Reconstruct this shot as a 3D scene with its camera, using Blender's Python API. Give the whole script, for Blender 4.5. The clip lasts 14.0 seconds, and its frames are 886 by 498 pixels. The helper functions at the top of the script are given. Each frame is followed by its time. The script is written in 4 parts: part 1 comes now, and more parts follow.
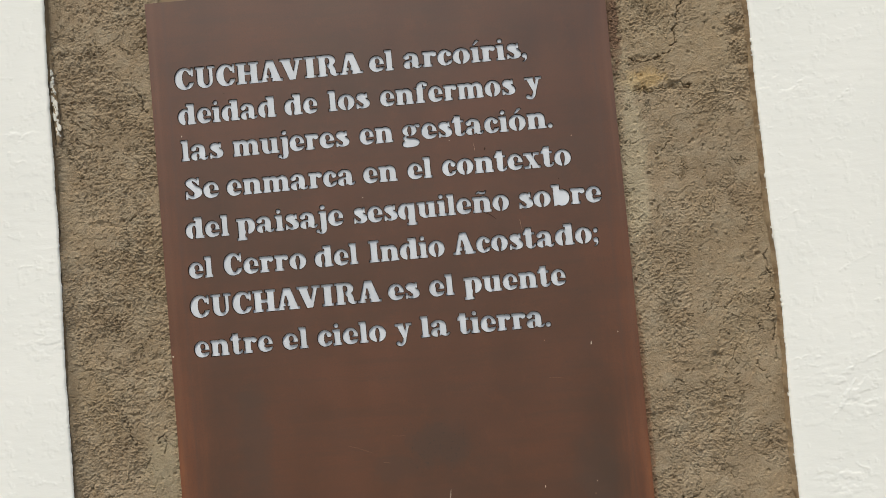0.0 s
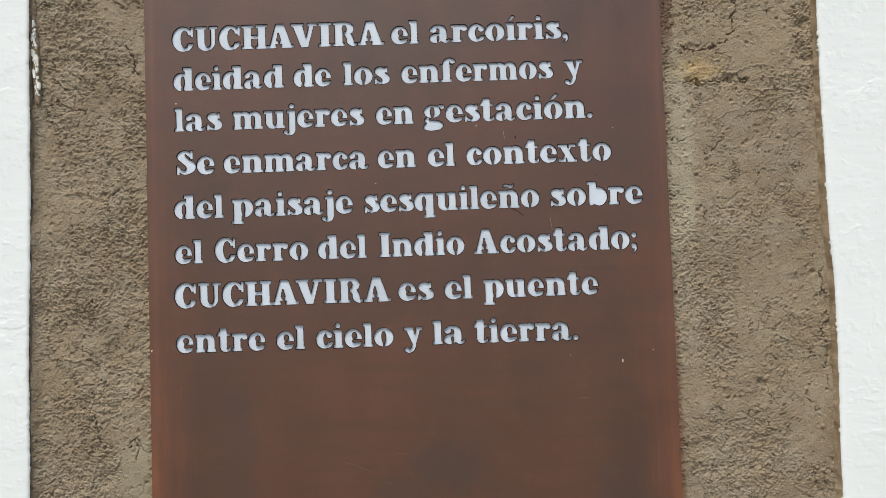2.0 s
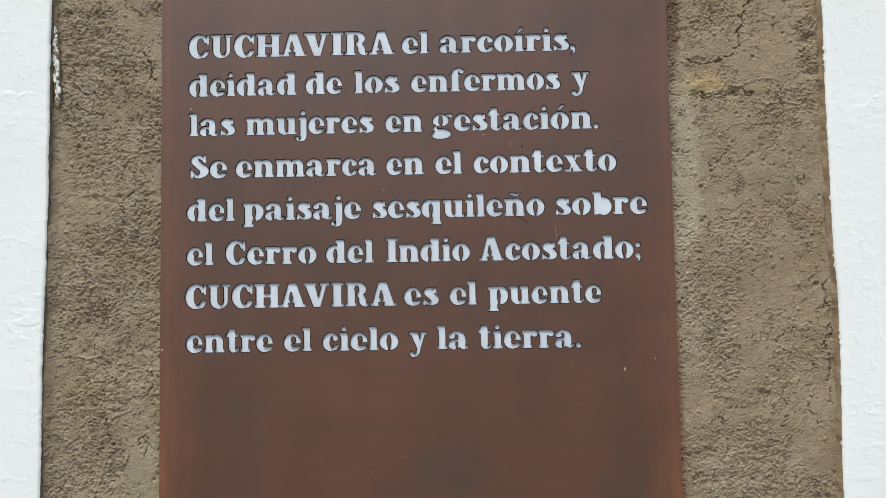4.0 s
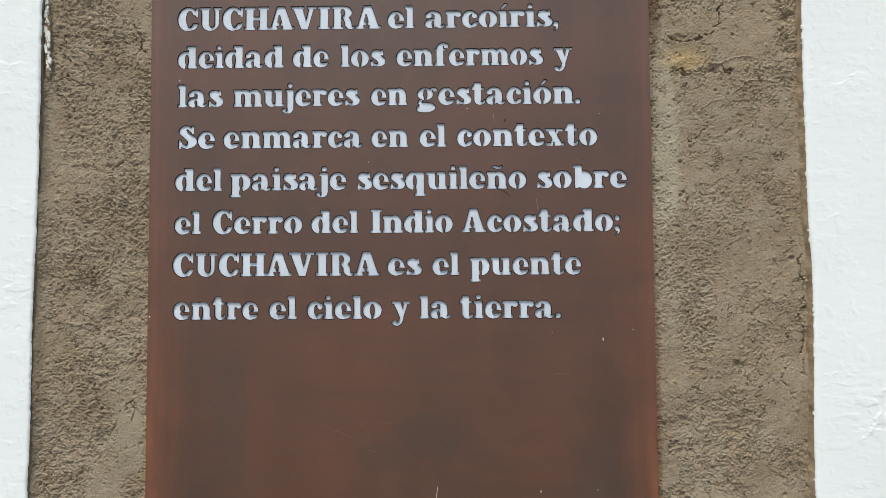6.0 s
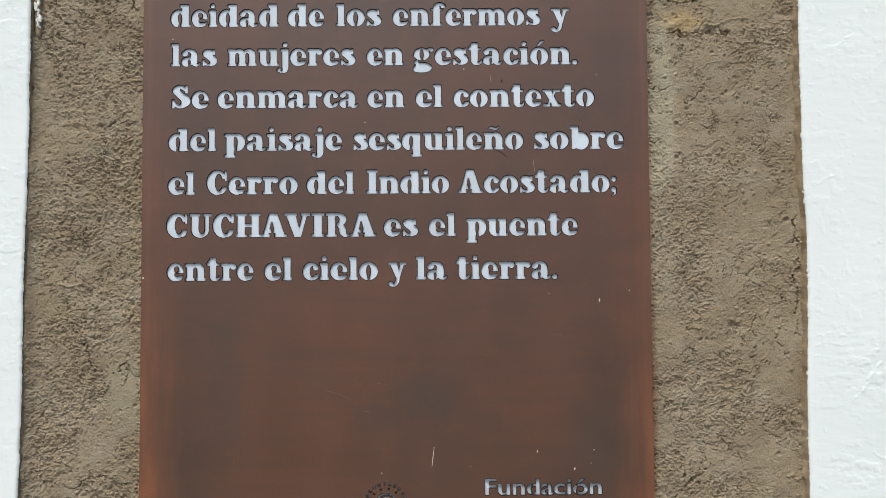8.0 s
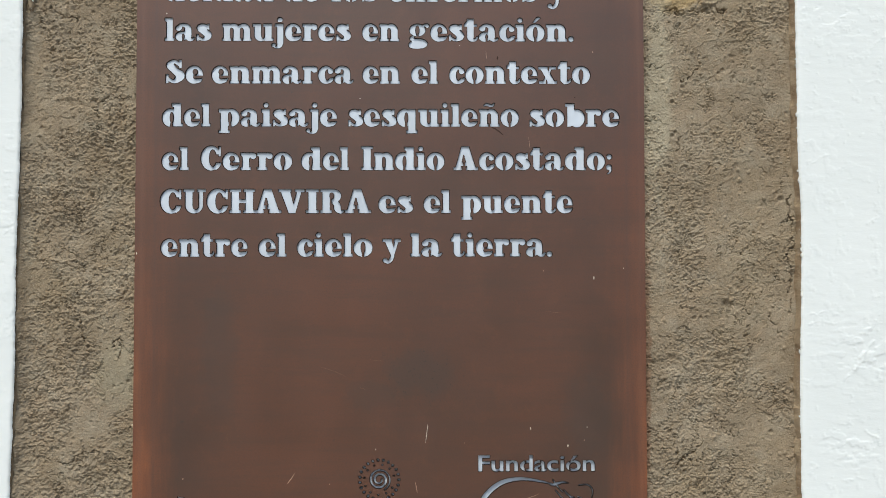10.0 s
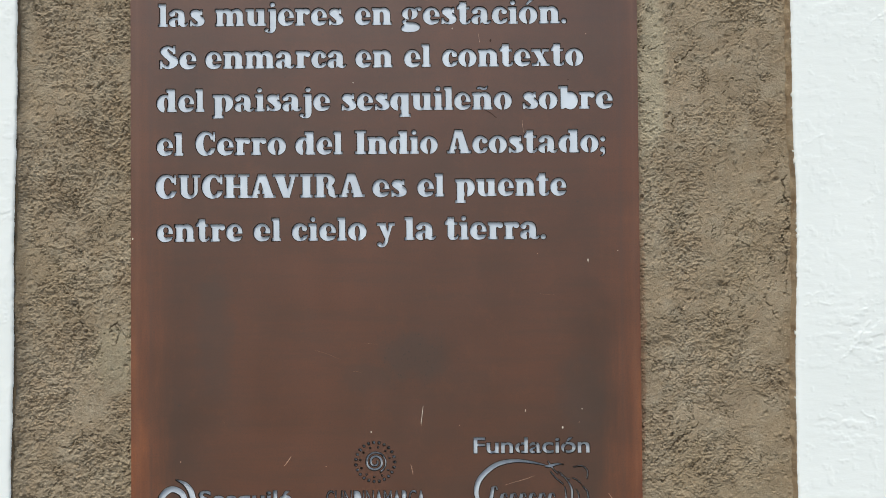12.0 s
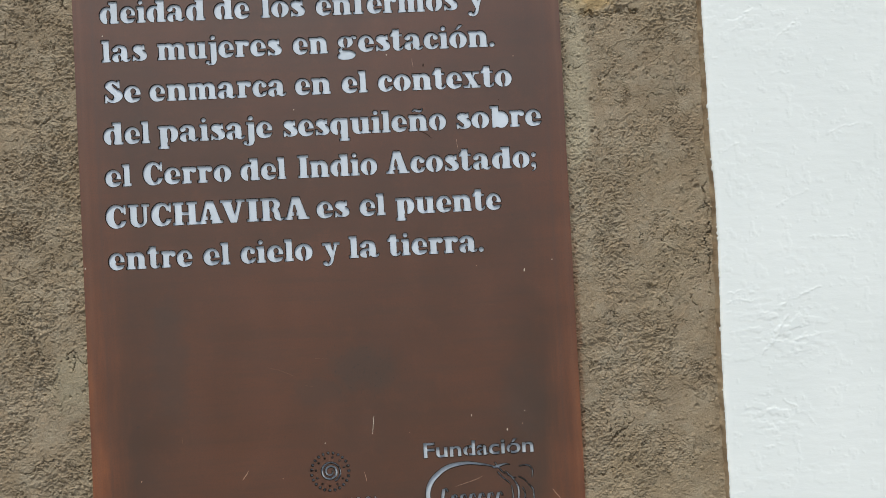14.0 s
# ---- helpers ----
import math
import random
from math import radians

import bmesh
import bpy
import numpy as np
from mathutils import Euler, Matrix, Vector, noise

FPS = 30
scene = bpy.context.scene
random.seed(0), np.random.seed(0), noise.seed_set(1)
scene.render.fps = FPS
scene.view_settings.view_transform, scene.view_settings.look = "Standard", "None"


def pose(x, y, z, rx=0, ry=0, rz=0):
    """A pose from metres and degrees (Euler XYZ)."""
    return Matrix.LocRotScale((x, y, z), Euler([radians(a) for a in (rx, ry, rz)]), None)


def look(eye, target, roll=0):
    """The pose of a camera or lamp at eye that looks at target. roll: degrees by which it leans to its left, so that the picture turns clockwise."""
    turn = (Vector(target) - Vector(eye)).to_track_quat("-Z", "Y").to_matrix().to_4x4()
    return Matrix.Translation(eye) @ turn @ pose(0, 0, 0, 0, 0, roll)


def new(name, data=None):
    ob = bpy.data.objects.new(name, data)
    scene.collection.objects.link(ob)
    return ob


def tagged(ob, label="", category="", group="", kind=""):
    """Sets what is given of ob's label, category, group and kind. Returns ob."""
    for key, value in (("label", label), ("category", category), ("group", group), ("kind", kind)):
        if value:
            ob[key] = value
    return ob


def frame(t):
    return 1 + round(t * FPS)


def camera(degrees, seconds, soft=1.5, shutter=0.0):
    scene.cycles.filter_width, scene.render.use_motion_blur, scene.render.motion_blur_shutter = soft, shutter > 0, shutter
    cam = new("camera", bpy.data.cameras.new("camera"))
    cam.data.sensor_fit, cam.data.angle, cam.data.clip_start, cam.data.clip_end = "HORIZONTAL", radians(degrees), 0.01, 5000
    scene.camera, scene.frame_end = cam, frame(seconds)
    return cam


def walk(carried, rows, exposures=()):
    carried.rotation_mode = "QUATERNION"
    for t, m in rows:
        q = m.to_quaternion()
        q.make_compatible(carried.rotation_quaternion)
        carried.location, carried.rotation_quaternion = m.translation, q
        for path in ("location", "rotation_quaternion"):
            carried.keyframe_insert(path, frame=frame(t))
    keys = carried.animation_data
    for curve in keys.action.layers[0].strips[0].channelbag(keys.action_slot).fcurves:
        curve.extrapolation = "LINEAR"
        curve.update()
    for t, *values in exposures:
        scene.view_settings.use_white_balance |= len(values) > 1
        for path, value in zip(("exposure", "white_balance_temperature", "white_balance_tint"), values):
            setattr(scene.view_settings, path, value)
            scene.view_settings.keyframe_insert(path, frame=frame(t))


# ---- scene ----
cam = camera(62.0, 14.0, 0.5)
PATH = [
    (0, (0.095, -1.267, 1.549), (0.071, 0.732, 1.622), -4.7),
    (0.5, (0.055, -1.182, 1.572), (0.053, 0.816, 1.646), -4.3),
    (1, (0.06, -1.109, 1.559), (0.06, 0.889, 1.659), -3.3),
    (1.5, (0.056, -1.104, 1.545), (0.075, 0.893, 1.642), -2.3),
    (2, (0.049, -1.129, 1.544), (0.05, 0.869, 1.629), -1.5),
    (2.2, (0.033, -1.146, 1.546), (0.026, 0.852, 1.639), -1.5),
    (4.3, (0.065, -1.146, 1.529), (0.026, 0.85, 1.645), -0.4),
    (4.5, (0.066, -1.148, 1.522), (0.027, 0.849, 1.636), -0.4),
    (5, (0.08, -1.143, 1.511), (0.042, 0.854, 1.625), -0.1),
    (5.5, (0.091, -1.151, 1.493), (0.044, 0.845, 1.613), 0.2),
    (6, (0.086, -1.166, 1.498), (0.054, 0.831, 1.598), 0.1),
    (6.5, (0.077, -1.159, 1.477), (0.067, 0.838, 1.574), 0.1),
    (7, (0.071, -1.165, 1.467), (0.063, 0.833, 1.568), 0.1),
    (7.5, (0.087, -1.162, 1.469), (0.074, 0.837, 1.543), 0.1),
    (8, (0.07, -1.16, 1.45), (0.075, 0.839, 1.527), 0.1),
    (10.5, (0.072, -1.158, 1.423), (0.09, 0.842, 1.471), 0.4),
    (11, (0.075, -1.166, 1.417), (0.08, 0.833, 1.46), 0.3),
    (11.5, (0.084, -1.162, 1.419), (0.086, 0.838, 1.45), 0.1),
    (12, (0.095, -1.16, 1.415), (0.088, 0.84, 1.445), -0.0),
    (12.5, (0.106, -1.156, 1.42), (0.103, 0.844, 1.439), -0.4),
    (13, (0.086, -1.165, 1.438), (0.11, 0.834, 1.46), -1.0),
    (13.5, (0.107, -1.176, 1.445), (0.125, 0.824, 1.467), -1.8),
    (14, (0.142, -1.22, 1.435), (0.213, 0.779, 1.468), -2.5),
]
# the picture starts a little warm and dim and settles cooler
EXPOSURES = [(0.0, 0.16, 7150, 4), (0.6, 0.18, 7150, 5), (1.6, 0.28, 6600, 4), (2.2, 0.28, 6500, 3), (4.5, 0.28, 6350, 2), (13.5, 0.3, 6350, 1), (14.0, 0.16, 6350, 1)]
walk(cam, [(t, look(eye, target, roll)) for t, eye, target, roll in PATH], EXPOSURES)

# ---- light: bright overcast day, softest from above and a little from the left
world = bpy.data.worlds.new("sky_world")
scene.world = world
world.use_nodes = True
wn = world.node_tree.nodes
sky = wn.new("ShaderNodeTexSky")
sky.sky_type, sky.sun_disc = "NISHITA", False
sky.sun_elevation, sky.sun_rotation = radians(58), radians(205)
sky.dust_density, sky.ozone_density = 3.0, 1.0
world.node_tree.links.new(sky.outputs[0], wn["Background"].inputs[0])
wn["Background"].inputs[1].default_value = 0.12
sun = new("sun", bpy.data.lights.new("sun", "SUN"))
sun.data.energy, sun.data.angle, sun.data.color = 2.4, radians(20), (1.0, 0.97, 0.92)
sun.matrix_world = look((-0.55, -2.3, 5.2), (0, 0, 1))


# ---- materials
class Mat:
    """A small wrapper round a node material."""

    def __init__(self, name, rough=0.8, metal=0.0, spec=0.5):
        self.m = bpy.data.materials.new(name)
        self.m.use_nodes = True
        self.t = self.m.node_tree
        self.b = self.t.nodes["Principled BSDF"]
        self.b.inputs["Roughness"].default_value = rough
        self.b.inputs["Metallic"].default_value = metal
        self.b.inputs["Specular IOR Level"].default_value = spec
        self.co = self.t.nodes.new("ShaderNodeTexCoord").outputs["Object"]

    def link(self, a, b):
        self.t.links.new(a, b)

    def stretch(self, sx, sy, sz):
        n = self.t.nodes.new("ShaderNodeMapping")
        n.inputs["Scale"].default_value = (sx, sy, sz)
        self.link(self.co, n.inputs[0])
        return n.outputs[0]

    def noise(self, scale, detail=4.0, rough=0.55, co=None):
        n = self.t.nodes.new("ShaderNodeTexNoise")
        n.inputs["Scale"].default_value, n.inputs["Detail"].default_value, n.inputs["Roughness"].default_value = scale, detail, rough
        self.link(co or self.co, n.inputs["Vector"])
        return n.outputs["Fac"]

    def ramp(self, fac, *stops):
        n = self.t.nodes.new("ShaderNodeValToRGB")
        e = n.color_ramp.elements
        while len(e) < len(stops):
            e.new(0.5)
        for el, (p, c) in zip(e, stops):
            el.position = p
            el.color = (*c, 1) if isinstance(c, tuple) else (c, c, c, 1)
        self.link(fac, n.inputs[0])
        return n.outputs[0]

    def math(self, op, a, b=0.0, c=0.0):
        n = self.t.nodes.new("ShaderNodeMath")
        n.operation = op
        for i, v in enumerate((a, b, c)):
            if isinstance(v, (int, float)):
                n.inputs[i].default_value = v
            else:
                self.link(v, n.inputs[i])
        return n.outputs[0]

    def mix(self, fac, a, b, mode="MIX"):
        n = self.t.nodes.new("ShaderNodeMix")
        n.data_type, n.blend_type = "RGBA", mode
        for i, v in ((0, fac), (6, a), (7, b)):
            if isinstance(v, (int, float)):
                n.inputs[i].default_value = v
            elif isinstance(v, tuple):
                n.inputs[i].default_value = (*v, 1)
            else:
                self.link(v, n.inputs[i])
        return n.outputs[2]

    def axis(self, i):
        n = self.t.nodes.new("ShaderNodeSeparateXYZ")
        self.link(self.co, n.inputs[0])
        return n.outputs[i]

    def spot(self, x, z, rx, rz, wob=None):
        """1 inside an oval stain on the wall, fading out at its rim."""
        a = self.math("DIVIDE", self.math("SUBTRACT", self.axis(0), x), rx)
        b = self.math("DIVIDE", self.math("SUBTRACT", self.axis(2), z), rz)
        d = self.math("SQRT", self.math("ADD", self.math("MULTIPLY", a, a), self.math("MULTIPLY", b, b)))
        if wob is not None:
            d = self.math("ADD", d, self.math("MULTIPLY", self.math("SUBTRACT", wob, 0.5), 1.6))
        return self.ramp(d, (0.55, 1.0), (1.0, 0.0))

    def color(self, c):
        self.link(c, self.b.inputs["Base Color"])
        return self

    def rough(self, r):
        self.link(r, self.b.inputs["Roughness"])
        return self

    def bump(self, h, dist, strength=1.0):
        n = self.t.nodes.new("ShaderNodeBump")
        n.inputs["Distance"].default_value, n.inputs["Strength"].default_value = dist, strength
        self.link(h, n.inputs["Height"])
        if self.b.inputs["Normal"].is_linked:
            self.link(self.b.inputs["Normal"].links[0].from_socket, n.inputs["Normal"])
        self.link(n.outputs[0], self.b.inputs["Normal"])
        return self


def adobe_material():
    m = Mat("adobe_plaster", 0.95, 0, 0.15)
    big, mid, fine = m.noise(7, 3), m.noise(38, 4), m.noise(420, 3, 0.6)
    c = m.ramp(big, (0.3, (0.270, 0.201, 0.134)), (0.55, (0.329, 0.257, 0.180)), (0.75, (0.299, 0.219, 0.146)))
    c = m.mix(m.ramp(mid, (0.42, 0.0), (0.68, 0.6)), c, (0.359, 0.303, 0.227))
    c = m.mix(m.ramp(m.noise(95, 5), (0.55, 0.0), (0.72, 0.5)), c, (0.16, 0.115, 0.07))
    c = m.mix(m.ramp(fine, (0.3, 0.2), (0.6, 0.0)), c, (0.13, 0.095, 0.06))
    c = m.mix(m.ramp(m.noise(260, 5, 0.7), (0.64, 0.0), (0.71, 0.7)), c, (0.085, 0.060, 0.038))
    c = m.mix(m.ramp(m.noise(11, 5, 0.6), (0.46, 0.0), (0.62, 0.42)), c, (0.205, 0.150, 0.098))
    c = m.mix(m.ramp(m.noise(4.5, 3, 0.5, m.stretch(1, 1, 0.6)), (0.45, 0.0), (0.65, 0.3)), c, (0.30, 0.225, 0.135))
    grit = m.ramp(m.noise(300, 1), (0.73, 0.0), (0.78, 0.7))
    c = m.mix(grit, c, (0.42, 0.38, 0.3))
    sand = m.noise(560, 3, 0.7)
    c = m.mix(m.ramp(sand, (0.33, 0.22), (0.47, 0.0)), c, (0.12, 0.085, 0.052))
    c = m.mix(m.ramp(sand, (0.56, 0.0), (0.68, 0.18)), c, (0.47, 0.41, 0.31))
    c = m.mix(m.math("MULTIPLY", m.spot(0.404, 1.25, 0.010, 0.30, m.noise(70)), 0.6), c, (0.19, 0.10, 0.06))
    # straw-coloured lump, paler trowelled band beside the plaque, rust run-off along its top
    c = m.mix(m.math("MULTIPLY", m.spot(0.455, 1.862, 0.044, 0.022, m.noise(60)), 0.75), c, (0.40, 0.28, 0.14))
    c = m.mix(m.math("MULTIPLY", m.spot(0.424, 1.73, 0.026, 0.20, m.noise(30)), 0.42), c, (0.46, 0.41, 0.30))
    c = m.mix(m.math("MULTIPLY", m.spot(0.406, 1.97, 0.016, 0.10, m.noise(90)), 0.75), c, (0.13, 0.07, 0.05))
    c = m.mix(m.math("MULTIPLY", m.spot(-0.43, 1.26, 0.05, 0.06, m.noise(40)), 0.35), c, (0.33, 0.29, 0.2))
    m.color(c)
    m.bump(m.noise(230, 7, 0.7), 0.0014, 1.0)
    m.bump(m.noise(620, 4, 0.7), 0.0010, 1.0)
    return m.m


def white_material():
    m = Mat("white_limewash", 0.85, 0, 0.25)
    c = m.ramp(m.noise(5, 4), (0.3, (0.755, 0.765, 0.76)), (0.7, (0.79, 0.795, 0.79)))
    c = m.mix(m.ramp(m.noise(55, 5), (0.62, 0.0), (0.8, 0.35)), c, (0.7, 0.71, 0.7))
    m.color(c)
    m.bump(m.noise(28, 5, 0.5, m.stretch(1, 1, 4.5)), 0.0009, 0.35)
    m.bump(m.noise(160, 3, 0.5, m.stretch(1, 1, 2)), 0.0003, 0.4)
    return m.m


def dark_reveal_material():
    """Mud smeared up to the broken edge of the plaster, turning unevenly black towards the edge itself."""
    m = Mat("weathered_reveal", 0.92, 0, 0.2)
    n, s = m.noise(26, 5, 0.6, m.stretch(1, 1, 0.5)), m.noise(210, 4, 0.6)
    c = m.ramp(n, (0.36, (0.21, 0.165, 0.12)), (0.5, (0.29, 0.22, 0.15)), (0.62, (0.36, 0.27, 0.17)))
    # near-black at the front edge, fading with depth along a noisy border
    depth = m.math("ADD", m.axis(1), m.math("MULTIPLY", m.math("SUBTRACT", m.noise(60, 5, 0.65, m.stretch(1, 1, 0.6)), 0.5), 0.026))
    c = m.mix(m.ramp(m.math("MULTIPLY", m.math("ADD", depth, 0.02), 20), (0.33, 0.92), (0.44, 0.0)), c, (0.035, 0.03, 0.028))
    c = m.mix(m.ramp(s, (0.66, 0.0), (0.71, 0.8)), c, (0.55, 0.52, 0.48))
    m.color(c)
    m.bump(s, 0.003, 0.9)
    return m.m


def brown_reveal_material():
    m = Mat("earth_reveal", 0.95, 0, 0.15)
    n, s = m.noise(24, 5), m.noise(260, 4, 0.6)
    c = m.ramp(n, (0.35, (0.3, 0.21, 0.13)), (0.65, (0.42, 0.32, 0.21)))
    c = m.mix(m.ramp(s, (0.66, 0.0), (0.72, 0.8)), c, (0.6, 0.56, 0.5))
    m.color(c)
    m.bump(s, 0.002, 0.9)
    return m.m


def corten_material():
    """Rusted sheet: brown-grey skin, rustier towards the two long edges and the foot."""
    m = Mat("rusted_sheet_steel", 0.45, 0.0, 0.8)
    x, z = m.math("ABSOLUTE", m.axis(0)), m.axis(2)
    wob, fine = m.noise(7, 6, 0.62), m.noise(70, 6, 0.65, m.stretch(1, 1, 0.10))
    edge = m.math("ADD", x, m.math("MULTIPLY", m.math("SUBTRACT", wob, 0.5), 0.13))
    edge = m.math("ADD", edge, m.math("MULTIPLY", m.math("SUBTRACT", fine, 0.5), 0.05))
    low = m.ramp(m.math("SUBTRACT", m.math("MULTIPLY", m.math("SUBTRACT", wob, 0.5), 0.3), z), (0.0, 0.22), (0.42, 1.0))
    rim = m.math("MULTIPLY", m.ramp(edge, (0.325, 0.0), (0.375, 0.55), (0.405, 1.0)), low)
    shade = m.ramp(m.math("ADD", x, m.math("MULTIPLY", m.math("SUBTRACT", m.noise(4, 5, 0.6), 0.5), 0.26)), (0.27, 0.0), (0.33, 1.0), (0.36, 0.0))
    rolled = m.noise(22, 7, 0.66, m.stretch(0.20, 1, 2.2))
    streak = m.noise(11, 6, 0.62, m.stretch(1, 1, 0.12))
    big = m.noise(3.6, 6, 0.62)
    c = m.ramp(big, (0.34, (0.067, 0.0273, 0.0146)), (0.5, (0.088, 0.0319, 0.0154)), (0.66, (0.107, 0.0355, 0.0154)))
    c = m.mix(m.ramp(rolled, (0.46, 0.0), (0.62, 0.42)), c, (0.061, 0.0283, 0.0161))
    c = m.mix(m.ramp(streak, (0.52, 0.0), (0.72, 0.28)), c, (0.112, 0.0383, 0.0169))
    c = m.mix(m.ramp(m.noise(26, 8, 0.75), (0.52, 0.0), (0.68, 0.42)), c, (0.128, 0.0438, 0.0184))
    c = m.mix(m.math("MULTIPLY", m.math("MULTIPLY", shade, low), 0.6), c, (0.047, 0.0237, 0.0146))
    c = m.mix(rim, c, m.ramp(fine, (0.35, (0.153, 0.0410, 0.0138)), (0.65, (0.245, 0.0747, 0.0230))))
    # shading of the bent long edges, coloured in as a darker line
    line = m.ramp(m.math("ABSOLUTE", m.math("SUBTRACT", x, 0.3705)), (0.0, 1.0), (0.005, 0.0))
    c = m.mix(m.math("MULTIPLY", line, 0.35), c, (0.07, 0.034, 0.024))
    # highlight along the bend, mixed into the colour as a paler line
    fold_highlight = m.ramp(m.math("ABSOLUTE", m.math("SUBTRACT", x, 0.391)), (0.0, 1.0), (0.006, 0.0))
    c = m.mix(m.math("MULTIPLY", m.math("MULTIPLY", fold_highlight, fine), 0.7), c, (0.15, 0.062, 0.034))
    c = m.mix(m.ramp(m.noise(420, 3, 0.6), (0.32, 0.35), (0.52, 0.0)), c, (0.045, 0.024, 0.018))
    pock = m.ramp(m.noise(75, 3, 0.5), (0.69, 0.0), (0.74, 0.6))
    c = m.mix(m.math("MULTIPLY", pock, m.ramp(m.noise(6, 2), (0.5, 0.0), (0.62, 1.0))), c, (0.032, 0.022, 0.018))
    # darker blotches low down, and pitting between them
    worn = m.noise(34, 6, 0.7)
    for sx, sz, rx, rz, much in ((0.045, -0.235, 0.07, 0.045, 0.55), (0.31, -0.30, 0.05, 0.08, 0.5), (-0.27, -0.20, 0.035, 0.13, 0.45), (-0.03, -0.27, 0.05, 0.03, 0.4)):
        c = m.mix(m.math("MULTIPLY", m.spot(sx, sz, rx, rz, worn), much), c, (0.052, 0.030, 0.021))
    pitted = m.math("MULTIPLY", m.spot(0.05, -0.24, 0.09, 0.06, worn), m.ramp(m.noise(190, 4, 0.6), (0.60, 0.0), (0.66, 0.8)))
    c = m.mix(pitted, c, (0.028, 0.018, 0.014))
    m.color(c)
    m.rough(m.ramp(m.noise(14, 6, 0.65), (0.3, 0.36), (0.7, 0.50)))
    m.bump(m.noise(500, 4, 0.6), 0.0002, 0.5)
    m.bump(m.noise(4, 2), 0.004, 0.2)
    return m.m


def plain_material(name, col, rough=0.7, metal=0.0, var=0.15, scale=60, spec=0.4):
    m = Mat(name, rough, metal, spec)
    lo, hi = tuple(v * (1 - var) for v in col), tuple(min(1, v * (1 + var)) for v in col)
    m.color(m.ramp(m.noise(scale, 4), (0.3, lo), (0.7, hi)))
    m.bump(m.noise(scale * 4, 3), 0.0004, 0.4)
    return m.m


ADOBE, WHITE, DARK_REVEAL, BROWN_REVEAL, CORTEN = adobe_material(), white_material(), dark_reveal_material(), brown_reveal_material(), corten_material()
# near-black for the cut walls and for the shade outlines round the letters
CUT_EDGE_SHADE = plain_material("cut_edge_and_rim_shade", (0.018, 0.014, 0.013), 0.8, 0.0, 0.3, 200, 0.08)
BACKING = plain_material("white_acrylic_sheet", (0.58, 0.615, 0.69), 0.5, 0, 0.11, 11)
FLAKE = plain_material("peeling_white_paint", (0.72, 0.7, 0.66), 0.8, 0, 0.12, 150)
SPLASH = plain_material("pale_paint_splash", (0.62, 0.55, 0.46), 0.7, 0, 0.2, 300)
DRIP = plain_material("dark_rust_drip", (0.05, 0.026, 0.019), 0.7, 0, 0.3, 200, 0.2)
SCRATCH = plain_material("bright_scratch", (0.42, 0.27, 0.19), 0.5, 0.0, 0.25, 300)
FAINT = plain_material("worn_scratch", (0.20, 0.105, 0.065), 0.5, 0.0, 0.25, 300)
PAVING = plain_material("grey_paving", (0.22, 0.21, 0.19), 0.9, 0, 0.25, 5)
EARTH = plain_material("packed_earth_wall", (0.23, 0.17, 0.11), 0.95, 0, 0.2, 20)


# ---- helpers
def part(name, bm, material, parent=None, label="", smooth=False):
    me = bpy.data.meshes.new(name)
    bm.to_mesh(me)
    bm.free()
    me.materials.append(material)
    if smooth:
        me.shade_smooth()
    ob = new(name, me)
    ob.parent = parent
    return tagged(ob, label)


def box(bm, x0, y0, z0, x1, y1, z1):
    m = Matrix.Translation(((x0 + x1) / 2, (y0 + y1) / 2, (z0 + z1) / 2)) @ Matrix.Diagonal((x1 - x0, y1 - y0, z1 - z0, 1))
    return bmesh.ops.create_cube(bm, size=1, matrix=m)


def value_noise(x, z, cell, seed):
    """Smooth noise from 0 to 1 with bumps about one cell wide."""
    table = np.random.RandomState(seed).rand(257, 257)
    table[256], table[:, 256] = table[0], table[:, 0]
    u, v = x / cell + 1000.37, z / cell + 1000.71
    i, j = np.floor(u).astype(int), np.floor(v).astype(int)
    a, b = u - i, v - j
    a, b = a * a * (3 - 2 * a), b * b * (3 - 2 * b)
    i, j = i % 256, j % 256
    return (table[i, j] * (1 - a) + table[i + 1, j] * a) * (1 - b) + (table[i, j + 1] * (1 - a) + table[i + 1, j + 1] * a) * b


def layered(x, z, cell, seed, n=4, gain=0.5):
    total, amp, norm = 0, 1.0, 0
    for k in range(n):
        total = total + amp * value_noise(x, z, cell / 2 ** k, seed + k)
        norm += amp
        amp *= gain
    return total / norm


def near_line(x, z, points, seed, wander=0.004):
    """Distance from each place of a sheet to a line through the points, which wanders a little."""
    wx = x + (value_noise(x, z, 0.012, seed) - 0.5) * 2 * wander
    wz = z + (value_noise(x, z, 0.012, seed + 9) - 0.5) * 2 * wander
    wx = wx + (value_noise(x, z, 0.0045, seed + 4) - 0.5) * 0.8 * wander
    wz = wz + (value_noise(x, z, 0.0045, seed + 7) - 0.5) * 0.8 * wander
    wx = wx + (value_noise(x, z, 0.0026, seed + 5) - 0.5) * 0.8 * wander
    wz = wz + (value_noise(x, z, 0.0026, seed + 6) - 0.5) * 0.8 * wander
    best = np.full(x.shape, 9.0)
    for (ax, az), (bx, bz) in zip(points, points[1:]):
        dx, dz = bx - ax, bz - az
        t = np.clip(((wx - ax) * dx + (wz - az) * dz) / (dx * dx + dz * dz), 0, 1)
        best = np.minimum(best, np.hypot(wx - ax - t * dx, wz - az - t * dz))
    return best


